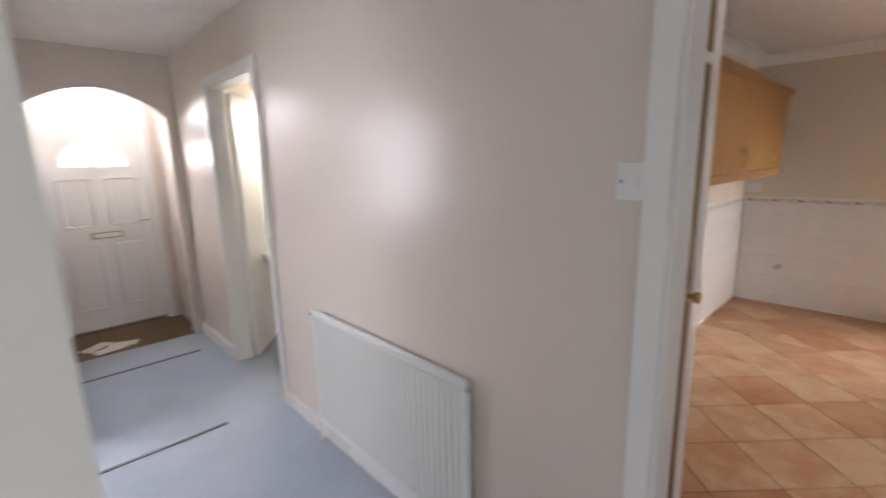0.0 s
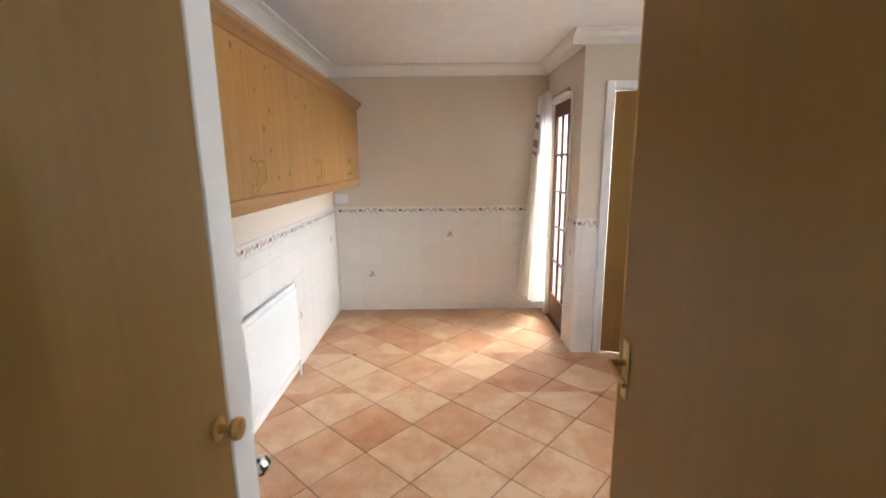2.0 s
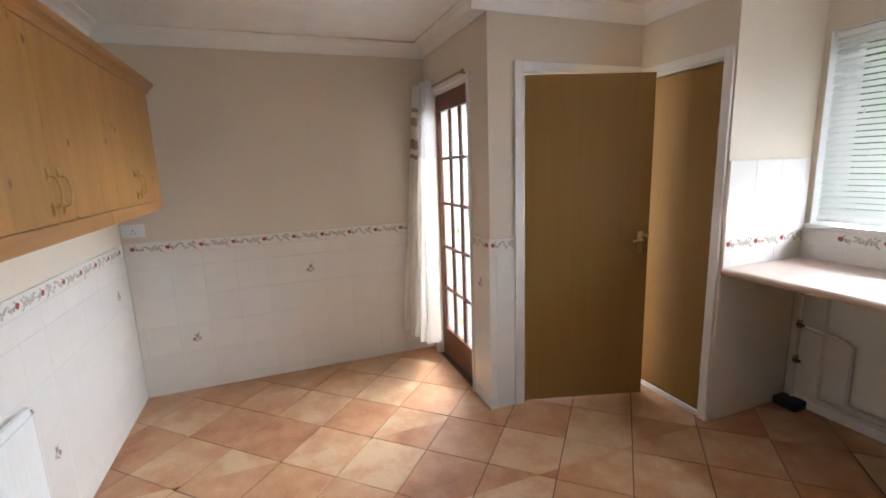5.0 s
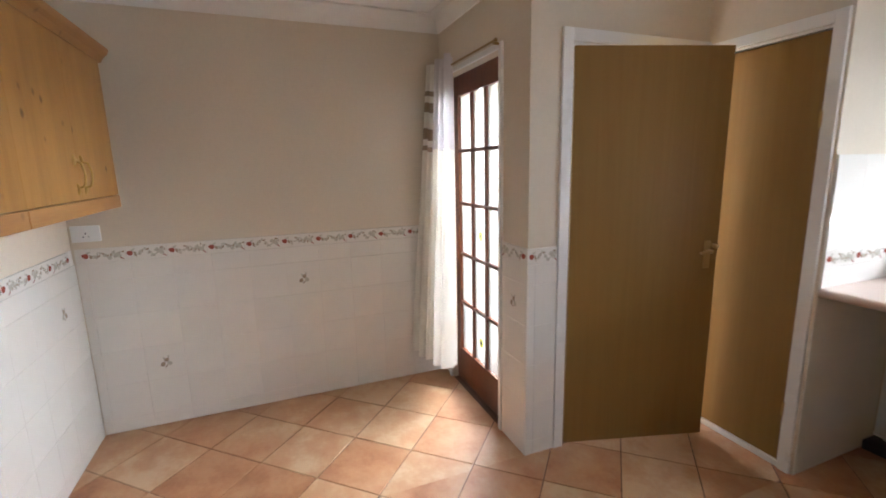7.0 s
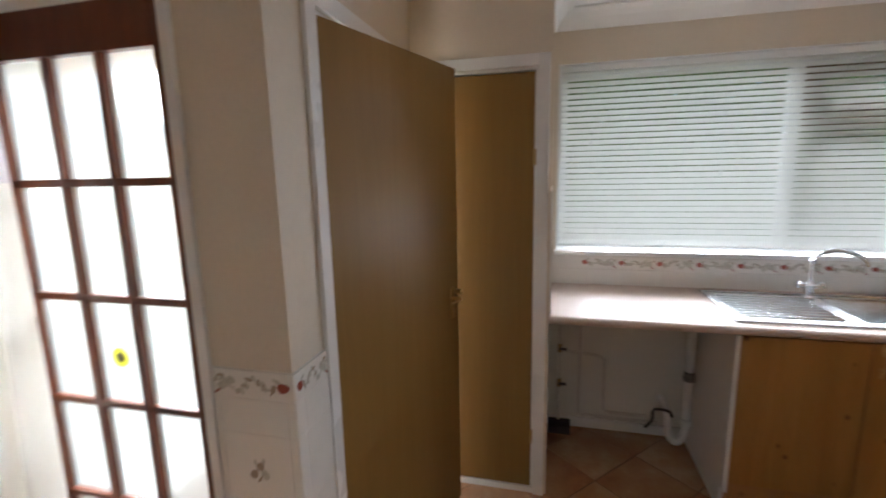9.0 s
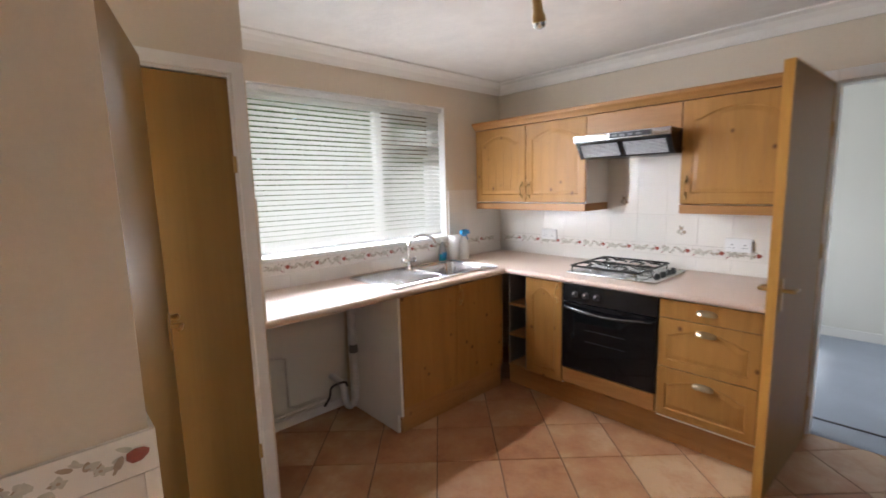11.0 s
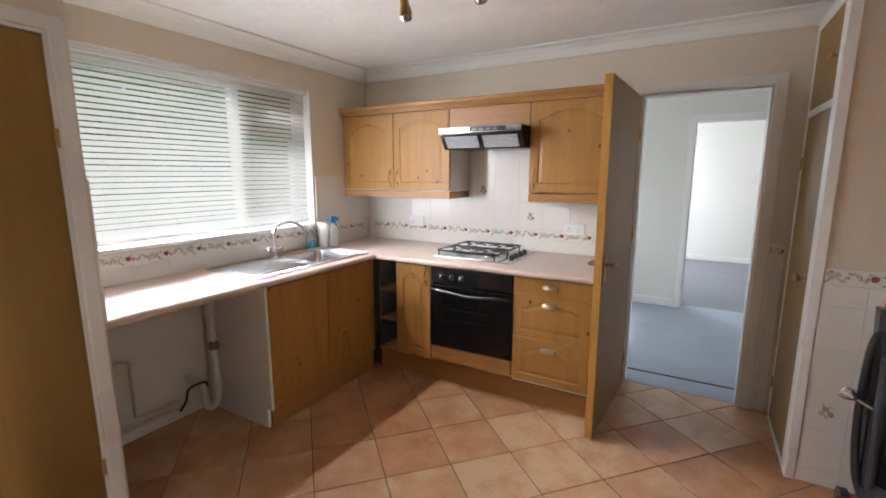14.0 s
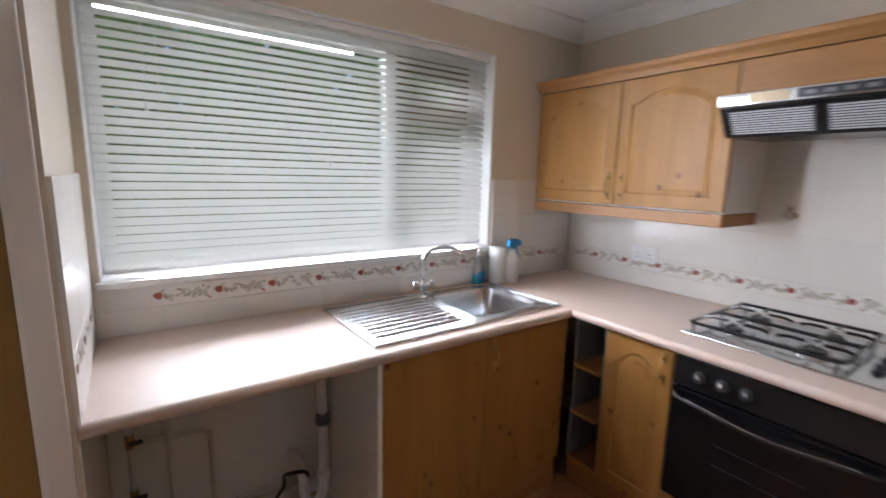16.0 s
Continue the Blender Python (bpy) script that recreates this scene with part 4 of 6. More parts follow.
bx, by = 1.895, -2.70
u = bottle("spray_bottle", bx, by, [(0, 0.036), (0.006, 0.041), (0.12, 0.041), (0.155, 0.034), (0.178, 0.016), (0.192, 0.015)], M_PLASTIC, "white spray bottle with a blue trigger")
part("trigger_head", prism([(bx - 0.06, WORK + 0.205), (bx - 0.055, WORK + 0.235), (bx - 0.02, WORK + 0.246), (bx + 0.03, WORK + 0.24), (bx + 0.036, WORK + 0.21), (bx + 0.014, WORK + 0.198), (bx + 0.013, WORK + 0.188), (bx - 0.013, WORK + 0.188), (bx - 0.016, WORK + 0.205)], "y", by - 0.013, by + 0.013), M_BLUE, u, "pale blue spray head", smooth=False)
part("trigger", tube(curve_points([(bx - 0.03, by, WORK + 0.206), (bx - 0.034, by, WORK + 0.18), (bx - 0.046, by, WORK + 0.155)]), 0.005, 8), M_BLUE, u)
u = bottle("white_tub", 1.972, -2.735, [(0, 0.042), (0.004, 0.046), (0.19, 0.048), (0.196, 0.046), (0.2, 0.040)], M_PLASTIC, "tall white plastic tub beside the sink")
part("lid_seam", turned((1.972, -2.735, WORK + 0.168), (0, 0, 1), [(0, 0.0475), (0.002, 0.0490), (0.006, 0.0490), (0.008, 0.0475)]), M_PLASTIC, u)
sx, sy = 2.092, -2.752
u = bottle("soap_bottle", sx, sy, [(0, 0.029), (0.005, 0.033), (0.06, 0.033)], M_LIQUID, "clear washing-up bottle a third full of teal liquid")
part("upper_body", turned((sx, sy, WORK + 0.0605), (0, 0, 1), [(0, 0.0328), (0.03, 0.0325), (0.06, 0.025), (0.085, 0.012), (0.10, 0.011)]), M_CLEAR, u, "clear plastic shoulder")
part("bottle_label", prism([(sx + 0.0345 * math.sin(a * 0.2), sy + 0.0345 * math.cos(a * 0.2)) for a in range(-4, 5)] + [(sx + 0.0338 * math.sin(a * 0.2), sy + 0.0338 * math.cos(a * 0.2)) for a in range(4, -5, -1)], "z", WORK + 0.03, WORK + 0.075), M_BLUE, u, "blue label", smooth=False)
part("cap", turned((sx, sy, WORK + 0.16), (0, 0, 1), [(0, 0.013), (0.018, 0.012), (0.026, 0.007), (0.034, 0.006)]), M_PLASTIC, u)

# base units
KICK, BT = 0.165, WORK - 0.042
BF = 1.985                                    # carcass front of the west run
SF = -2.196                                   # carcass front of the south run
u = thing("sink_cabinet", (2.5, -2.45, 0), "knotty pine sink base cabinet with two doors, white end panel", "cabinet")
part("body", box(2.03, 2.975, S + 0.09, SF - 0.002, KICK, 0.745), M_PLASTIC, u, smooth=False)
part("end_panel", prism([(S + 0.03, 0.002), (SF - 0.024, 0.002), (SF - 0.024, 0.12), (SF + 0.016, 0.12), (SF + 0.016, BT - 0.002), (S + 0.03, BT - 0.002)], "x", 2.977, 2.994), M_PLASTIC, u, "white laminate end panel", smooth=False)
for a, b, hx in ((2.035, 2.512, 2.47), (2.516, 2.974, 2.555)):
    dr = plain_front("door", u, "y", SF, 1, a, b, KICK + 0.003, BT - 0.004, bev=0.0015)
    if hx < 2.5:
        bow_handle(dr, (2.478, SF + 0.018, 0.785), (0, 1, 0), 0.10)
part("plinth", box(2.03, 2.975, SF - 0.022, SF - 0.006, 0.002, KICK - 0.002), M_PINEH, u, smooth=False)
u = thing("corner_shelf", (1.8, -2.08, 0), "open corner shelf unit with pine shelves", "shelf")
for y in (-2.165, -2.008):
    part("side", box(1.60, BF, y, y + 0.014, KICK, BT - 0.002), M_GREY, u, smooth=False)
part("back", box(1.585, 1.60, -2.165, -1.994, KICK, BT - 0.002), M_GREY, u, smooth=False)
for z in (KICK, 0.40, 0.63):
    part("shelf", box(1.60, BF + 0.012, -2.149, -2.010, z, z + 0.016, 0.002), M_PINEH, u, smooth=False)
u = thing("base_cabinet", (1.7, -1.85, 0), "narrow pine base cabinet with an arched door", "cabinet")
part("body", box(W + 0.09, BF - 0.002, -1.992, -1.70, KICK, BT - 0.002), M_PLASTIC, u, smooth=False)
dr = panel_front("door", u, "x", BF, 1, -1.990, -1.70, KICK + 0.005, BT - 0.004, True)
bow_handle(dr, (BF + 0.018, -1.735, 0.785), (1, 0, 0), 0.10)
u = thing("drawer_unit", (1.7, -0.83, 0), "pine drawer unit with three arched drawers", "drawers")
part("body", box(W + 0.09, BF - 0.002, -1.083, -0.60, KICK, BT - 0.002), M_PLASTIC, u, smooth=False)
for z0, z1, hz in ((0.758, BT - 0.003, 0.815), (0.474, 0.754, 0.70), (KICK + 0.018, 0.470, 0.41)):
    dr = (plain_front("drawer", u, "x", BF, 1, -1.082, -0.602, z0, z1) if z0 > 0.7 else panel_front("drawer", u, "x", BF, 1, -1.082, -0.602, z0, z1))
    cup_handle(dr, (BF + 0.018, -0.845, hz))
u = thing("plinth_board", (1.9, -1.3, 0), "honey pine plinth board under the base cabinets", "plinth")
part("board", box(BF - 0.065, BF - 0.048, -2.19, -0.60, 0.002, KICK - 0.002), M_PINEH, u, smooth=False)

# oven
u = thing("oven", (1.75, -1.39, 0), "black built-under electric oven with glass door", "oven")
part("body", box(W + 0.1, BF - 0.002, -1.695, -1.088, 0.28, BT - 0.002), M_BPLAST, u, smooth=False)
cp = part("control_panel", box(BF, BF + 0.022, -1.692, -1.090, 0.745, BT - 0.003, 0.003), M_BLACK, u, smooth=False)
for y in (-1.60, -1.525, -1.45):
    k = part("knob", turned((BF + 0.022, y, 0.80), (1, 0, 0), [(0, 0.021), (0.006, 0.021), (0.009, 0.017), (0.024, 0.015), (0.026, 0.012)]), M_BPLAST, cp, "black control knob with a pale pointer")
    part("pointer", box(BF + 0.047, BF + 0.050, y - 0.0025, y + 0.0025, 0.802, 0.815), M_PLASTIC, k)
dr = part("door_glass", box(BF, BF + 0.024, -1.692, -1.090, 0.295, 0.738, 0.003), M_BGLASS, u, smooth=False)
part("handle", tube(curve_points([(BF + 0.024, -1.675, 0.715), (BF + 0.05, -1.64, 0.708), (BF + 0.062, -1.39, 0.690), (BF + 0.05, -1.14, 0.708), (BF + 0.024, -1.105, 0.715)]), 0.009, 10), M_BLACK, dr, "curved black bar handle")
part("handle_trim", tube(curve_points([(BF + 0.055, -1.63, 0.716), (BF + 0.067, -1.39, 0.698), (BF + 0.055, -1.15, 0.716)]), 0.0025, 6), M_STEEL, dr)
for z in (0.50, 0.575):
    part("rack_line", box(BF + 0.0245, BF + 0.0255, -1.53, -1.27, z, z + 0.003), M_BPLAST, dr)
part("filler_panel", box(BF, BF + 0.018, -1.692, -1.090, KICK + 0.018, 0.288, 0.003), M_PINEH, u, "honey pine filler under the oven", smooth=False)

# hob
u = thing("gas_hob", (1.62, -1.42, WORK), "steel four-burner gas hob with black pan supports", "hob")
part("plate", box(1.385, 1.895, -1.735, -1.155, WORK + 0.0005, WORK + 0.012, 0.006), M_STEEL, u)
for x, y, r in ((1.52, -1.60, 0.038), (1.76, -1.60, 0.032), (1.52, -1.36, 0.032), (1.76, -1.36, 0.044)):
    b = part("burner", turned((x, y, WORK + 0.012), (0, 0, 1), [(0, r + 0.012), (0.004, r + 0.011), (0.006, r), (0.016, r - 0.002)]), M_STEEL, u)
    part("burner_cap", turned((x, y, WORK + 0.028), (0, 0, 1), [(0, r - 0.004), (0.004, r - 0.003), (0.008, r - 0.01)]), M_BLACK, b)
gz = WORK + 0.05
for x0, x1 in ((1.405, 1.64), (1.645, 1.88)):
    g = part("pan_support", tube([(x0 + 0.01, -1.715, gz), (x1 - 0.01, -1.715, gz), (x1, -1.705, gz), (x1, -1.265, gz), (x1 - 0.01, -1.255, gz), (x0 + 0.01, -1.255, gz), (x0, -1.265, gz), (x0, -1.705, gz), (x0 + 0.01, -1.715, gz)], 0.007, 8), M_BLACK, u)
    xc = (x0 + x1) / 2
    for y in (-1.60, -1.36):
        for dx, dy in ((1, 0), (-1, 0), (0, 1), (0, -1)):
            e = Vector((xc + dx * (x1 - x0) / 2, y + dy * 0.11, gz))
            part("finger", tube([e, e + Vector((-dx * 0.03, -dy * 0.03, 0.008)), Vector((xc + dx * 0.025, y + dy * 0.025, gz + 0.007))], 0.006, 6), M_BLACK, g)
    for x, y in ((x0, -1.70), (x1, -1.70), (x0, -1.27), (x1, -1.27)):
        part("foot", rod((x, y, WORK + 0.0125), (x, y, gz), 0.005, seg=8), M_BLACK, g)
for k in range(4):
    x = 1.50 + k * 0.085
    part("knob", turned((x, -1.195, WORK + 0.012), (0, 0, 1), [(0, 0.02), (0.005, 0.02), (0.008, 0.016), (0.026, 0.014), (0.028, 0.01)]), M_BPLAST, u, "black control knob")


# sockets and switches
def plate(name, axis, face, way, u, z, w, h, label, category, rockers=1):
    t = 0.012
    a, b = sorted((face, face + way * t))
    c = (face, u, z) if axis == "x" else (u, face, z)
    th = thing(name, c, label, category)
    f = lambda u0, u1, d0, d1, z0, z1, bev: (box(*sorted((face + way * d0, face + way * d1)), u0, u1, z0, z1, bev) if axis == "x" else box(u0, u1, *sorted((face + way * d0, face + way * d1)), z0, z1, bev))
    part("face_plate", f(u - w / 2, u + w / 2, 0.0, t, z - h / 2, z + h / 2, 0.004), M_PLASTIC, th)
    if rockers == 1:
        part("rocker", f(u - 0.010, u + 0.010, t, t + 0.006, z - 0.014, z + 0.014, 0.003), M_PLASTIC, th)
        for s in (-1, 1):
            part("screw", f(u + s * w * 0.36 - 0.004, u + s * w * 0.36 + 0.004, t, t + 0.0015, z - 0.004, z + 0.004, 0.001), M_PEWTER, th)
    else:
        for s in ((-1, 1) if rockers == 2 else (0,)):
            o = u + s * w * 0.24
            part("rocker", f(o - 0.008, o + 0.008, t, t + 0.004, z + 0.012, z + 0.028, 0.002), M_PLASTIC, th)
            for dx, dz, hw, hh in ((0, 0.002, 0.003, 0.005), (-0.011, -0.016, 0.004, 0.0025), (0.011, -0.016, 0.004, 0.0025)):
                part("pin_hole", f(o + dx - hw, o + dx + hw, t, t + 0.0008, z + dz - hh, z + dz + hh, 0), M_GREY, th)
    return th


plate("light_switch", "x", HALL_E - 0.008, -1, 0.292, 1.44, 0.088, 0.088, "white single light switch on the hall wall", "switch", 1)
plate("socket", "x", W + 0.012, 1, -0.885, 1.095, 0.146, 0.086, "white double socket above the worktop", "socket", 2)
plate("socket", "x", W + 0.012, 1, -2.255, 1.085, 0.146, 0.086, "white double socket above the worktop corner", "socket", 2)
plate("socket", "x", E_, -1, 0.935, 1.155, 0.13, 0.086, "white socket box under the wall cabinets", "socket", 3)


# radiators
def radiator(loc, axis, way, length, z0, z1, label, flute=0.006):
    u = thing("radiator", loc, label, "radiator")
    x, y, _ = loc

    def bx(a0, a1, d0, d1, c0, c1, bev=0.0, bm=None):
        d0, d1 = sorted((way * d0, way * d1))
        return box(x + d0, x + d1, y + a0, y + a1, c0, c1, bev, bm) if axis == "x" else box(x + a0, x + a1, y + d0, y + d1, c0, c1, bev, bm)

    bm = bmesh.new()
    n = int(length / 0.033)
    prof = []
    for i in range(n):
        s = -length / 2 + length * i / n
        w = length / n
        prof += [(s, 0.052 - flute), (s + w * 0.18, 0.052), (s + w * 0.62, 0.052), (s + w * 0.80, 0.052 - flute)]
    prof.append((length / 2, 0.052 - flute))
    prof += [(length / 2, 0.034), (-length / 2, 0.034)]
    out = [((x + way * d, y + s) if axis == "x" else (x + s, y + way * d)) for s, d in prof]
    part("panel", prism(out, "z", z0 + 0.035, z1 - 0.035), M_RAD, u, smooth=False)
    part("top_seam", bx(-length / 2, length / 2, 0.030, 0.050, z1 - 0.036, z1, 0.008), M_RAD, u)
    part("bottom_seam", bx(-length / 2, length / 2, 0.030, 0.050, z0, z0 + 0.036, 0.008), M_RAD, u)
    part("back_panel", bx(-length / 2 + 0.01, length / 2 - 0.01, 0.012, 0.029, z0 + 0.02, z1 - 0.02, 0.004), M_RAD, u)
    for s in (-1, 1):
        q = s * (length / 2 + 0.012)
        a = (x + way * 0.04, y + q) if axis == "x" else (x + q, y + way * 0.04)
        part("valve", turned((a[0], a[1], z0 - 0.01), (0, 0, 1), [(0, 0.010), (0.02, 0.012), (0.024, 0.017), (0.05, 0.016), (0.055, 0.01)]), M_PLASTIC, u)
        part("pipe", rod((a[0], a[1], 0.0), (a[0], a[1], z0 - 0.01), 0.0075), M_PIPE, u)
        part("bracket", bx(s * length * 0.35 - 0.015, s * length * 0.35 + 0.015, 0.0, 0.014, z0 + 0.1, z1 - 0.1, 0.002), M_GREY, u)
        part("end_plug", (rod((a[0], a[1] - s * 0.01, z1 - 0.03), (a[0], a[1] + s * 0.002, z1 - 0.03), 0.011) if axis == "x" else rod((a[0] - s * 0.01, a[1], z1 - 0.03), (a[0] + s * 0.002, a[1], z1 - 0.03), 0.011)), M_CHROME, u)
    return u


radiator((3.445, N - 0.011, 0), "y", -1, 1.16, 0.13, 0.70, "white flat panel radiator on the tiled wall", 0.0012)
radiator((HALL_E - 0.008, 1.36, 0), "x", -1, 1.10, 0.12, 0.76, "white ribbed panel radiator on the hall wall")

# window and blind
u = thing("window_1", (2.84, S - 0.2, 1.10), "wide white window behind the blind", "window", kind="structure")
WX0, WX1, WZ0, WZ1, WY = 1.99, 3.74, 1.10, 2.13, S - 0.215
for nm, x0, x1, z0, z1 in (("window_frame", WX0, WX0 + 0.055, WZ0, WZ1), ("window_frame", WX1 - 0.055, WX1, WZ0, WZ1), ("window_frame", WX0 + 0.055, WX1 - 0.055, WZ0, WZ0 + 0.055), ("window_frame", WX0 + 0.055, WX1 - 0.055, WZ1 - 0.055, WZ1), ("mullion", 2.50, 2.56, WZ0 + 0.055, WZ1 - 0.055), ("transom", WX0 + 0.055, 2.50, 1.75, 1.83), ("vent_sash", WX0 + 0.056, WX0 + 0.11, 1.832, WZ1 - 0.057), ("vent_sash", 2.42, 2.498, 1.832, WZ1 - 0.057), ("vent_sash", WX0 + 0.11, 2.42, 1.832, 1.885), ("vent_sash", WX0 + 0.11, 2.42, WZ1 - 0.12, WZ1 - 0.057)):
    part(nm, box(x0, x1, WY, WY + 0.06, z0, z1, 0.005), M_UPVC if nm in ("window_frame", "mullion") else M_SASH, u, "olive brown vent sash" if nm == "vent_sash" else "", smooth=False)
for x0, x1, z0, z1 in ((WX0 + 0.055, 2.50, WZ0 + 0.055, 1.75), (WX0 + 0.11, 2.42, 1.885, WZ1 - 0.12), (2.56, WX1 - 0.055, WZ0 + 0.055, WZ1 - 0.055)):
    p = part("pane", box(x0, x1, WY + 0.028, WY + 0.032, z0, z1), M_GLASS, u, smooth=False)
    p.visible_shadow = False
part("window_sill", box(WX0 - 0.01, WX1 + 0.01, WY + 0.06, S + 0.028, WZ0 - 0.022, WZ0 + 0.004, 0.005), M_WHITE, u, "white gloss window sill", smooth=False)
for x0, x1 in ((WX0, WX0 + 0.004), (WX1 - 0.004, WX1)):
    part("reveal", box(x0, x1, WY + 0.06, S - 0.001, WZ0 + 0.005, WZ1), M_WHITE, u, smooth=False)
part("reveal_head", box(WX0 + 0.004, WX1 - 0.004, WY + 0.06, S - 0.001, WZ1 - 0.004, WZ1), M_WHITE, u, smooth=False)

u = thing("venetian_blind", (2.84, S - 0.03, 1.12), "white slatted venetian blind lowered over the window", "blind")
BY = S - 0.035
part("head_rail", box(2.0, 3.728, BY - 0.014, BY + 0.014, 2.092, 2.122, 0.002), M_PLASTIC, u, smooth=False)
part("bottom_rail", box(2.03, 3.722, BY - 0.012, BY + 0.012, 1.125, 1.14, 0.003), M_PLASTIC, u)
SLATS = 31
tilt = radians(-51)
me = None
for i in range(SLATS):
    z = 1.15 + (2.085 - 1.15) * i / (SLATS - 1)
    if me is None:
        bm = bmesh.new()
        rows = []
        for k in range(5):
            s = (k / 4 - 0.5) * 0.034
            c = 0.0022 * (1 - (2 * k / 4 - 1) ** 2)
            yy, zz = s * math.cos(tilt) - c * math.sin(tilt), s * math.sin(tilt) + c * math.cos(tilt)
            rows.append([bm.verts.new((x, yy, zz)) for x in (2.03, 3.722)])
        for a, b in zip(rows, rows[1:]):
            bm.faces.new((a[0], a[1], b[1], b[0]))
        bmesh.ops.solidify(bm, geom=bm.faces, thickness=0.0006)
        o = finish("slat", bm, M_SLAT, True)
        me = o.data
    else:
        o = new("slat", me)
    o.parent = u
    o.location = Vector((0, BY + random.uniform(-0.0006, 0.0006), z + random.uniform(-0.0008, 0.0008))) - ORIGIN[u.name]
for x in (2.2, 2.62, 3.08, 3.52):
    part("ladder_cord", rod((x, BY + 0.0135, 1.13), (x, BY + 0.0135, 2.1), 0.0009, seg=6), M_PLASTIC, u)
for x, z in ((2.9, 1.55), (3.56, 1.72)):
    part("pull_cord", rod((x, BY + 0.018, z), (x, BY + 0.018, 2.095), 0.001, seg=6), M_PLASTIC, u)
    part("cord_weight", turned((x, BY + 0.018, z - 0.03), (0, 0, 1), [(0, 0.006), (0.02, 0.005), (0.032, 0.002)]), M_PLASTIC, u)

# curtain on its pole
u = thing("curtain_pole", (5.02, PATIO + 0.04, 2.03), "thin steel curtain pole with ball ends", "curtain pole")
part("pole", rod((4.63, PATIO + 0.045, 2.045), (5.42, PATIO + 0.045, 2.045), 0.006), M_BRONZE, u)
part("finial", turned((5.415, PATIO + 0.045, 2.045), (1, 0, 0), [(0, 0.008), (0.006, 0.014), (0.02, 0.02), (0.034, 0.014), (0.04, 0.004)]), M_BRONZE, u)
part("finial", turned((4.635, PATIO + 0.045, 2.045), (-1, 0, 0), [(0, 0.006), (0.004, 0.009), (0.012, 0.009), (0.016, 0.004)]), M_BRONZE, u)
for x in (4.65, 5.43):
    part("bracket", box(x - 0.006, x + 0.006, PATIO, PATIO + 0.045, 2.03, 2.042, 0.002), M_BRONZE, u)
u = thing("curtain", (5.33, PATIO + 0.06, 0.19), "cream curtain with taupe stripes gathered at one side", "curtain")


def curtain_sheet(z0, z1, nz, s0=0.0, s1=1.0):
    bm = bmesh.new()
    n = max(8, int(96 * (s1 - s0)))
    rows = []
    for j in range(nz + 1):
        z = z0 + (z1 - z0) * j / nz
        flare = 1.0 + 0.12 * max(0, (2.0 - z) / 1.8)
        row = []
        for i in range(n + 1):
            s = s0 + (s1 - s0) * i / n
            a = 2 * math.pi * 4.5 * s
            x = 5.465 - 0.345 * flare * s + 0.012 * math.sin(a * 2 + 0.6) * (0.6 + 0.4 * math.sin(z * 2))
            y = PATIO + 0.07 + (0.035 + 0.018 * (2.05 - z)) * math.sin(a + 0.25 * math.sin(z * 3.1)) + 0.065 * (2.05 - z) * (1.1 - 0.8 * s)
            row.append(bm.verts.new((x, y, z + 0.008 * math.sin(a * 0.5))))
        rows.append(row)
    for a, b in zip(rows, rows[1:]):
        for i in range(n):
            bm.faces.new((a[i], a[i + 1], b[i + 1], b[i]))
    return bm


part("cloth", curtain_sheet(0.19, 1.56, 18), M_CURTAIN, u)
part("heading", curtain_sheet(1.56, 2.09, 8, 0.40, 1.0), M_STRIPE, u, "pale mauve sheer heading")
for nm, z0, z1, mt in (("stripe", 1.56, 1.59, M_TAUPE), ("band", 1.59, 1.63, M_CURTAIN), ("stripe", 1.63, 1.70, M_TAUPE), ("band", 1.70, 1.80, M_CURTAIN), ("stripe", 1.80, 1.86, M_TAUPE), ("band", 1.86, 1.90, M_CURTAIN), ("stripe", 1.90, 1.93, M_TAUPE), ("band", 1.93, 2.09, M_CURTAIN)):
    part(nm, curtain_sheet(z0, z1, 2, 0.0, 0.40), mt, u)

# spotlight bar
u = thing("spotlight_bar", (2.85, -1.1, CEIL), "brass ceiling spotlight bar with three lamps", "ceiling light")
part("mount", turned((2.95, -1.0, CEIL - 0.001), (0, 0, -1), [(0, 0.05), (0.012, 0.048), (0.025, 0.02), (0.045, 0.008)]), M_BRASS, u)
part("bar", tube([(2.78, -1.36, CEIL - 0.05), (2.95, -1.0, CEIL - 0.05), (3.12, -0.64, CEIL - 0.05)], 0.009, 10), M_BRASS, u)
for x, y, dx, dy in ((2.78, -1.36, -0.35, -0.1), (2.80, -0.99, -0.35, 0.12), (3.12, -0.64, 0.2, 0.35)):
    part("stem", rod((x, y, CEIL - 0.05), (x, y, CEIL - 0.085), 0.006), M_BRASS, u)
    ax = Vector((dx, dy, -0.85)).normalized()
    h = part("lamp_head", turned((x, y, CEIL - 0.075), ax, [(0, 0.012), (0.01, 0.02), (0.06, 0.022), (0.075, 0.028), (0.10, 0.031)]), M_BRASS, u)
    part("bulb", turned(Vector((x, y, CEIL - 0.075)) + ax * 0.095, ax, [(0, 0.029), (0.02, 0.029), (0.032, 0.02), (0.036, 0.006)]), M_STEEL, h, "reflector bulb, unlit")

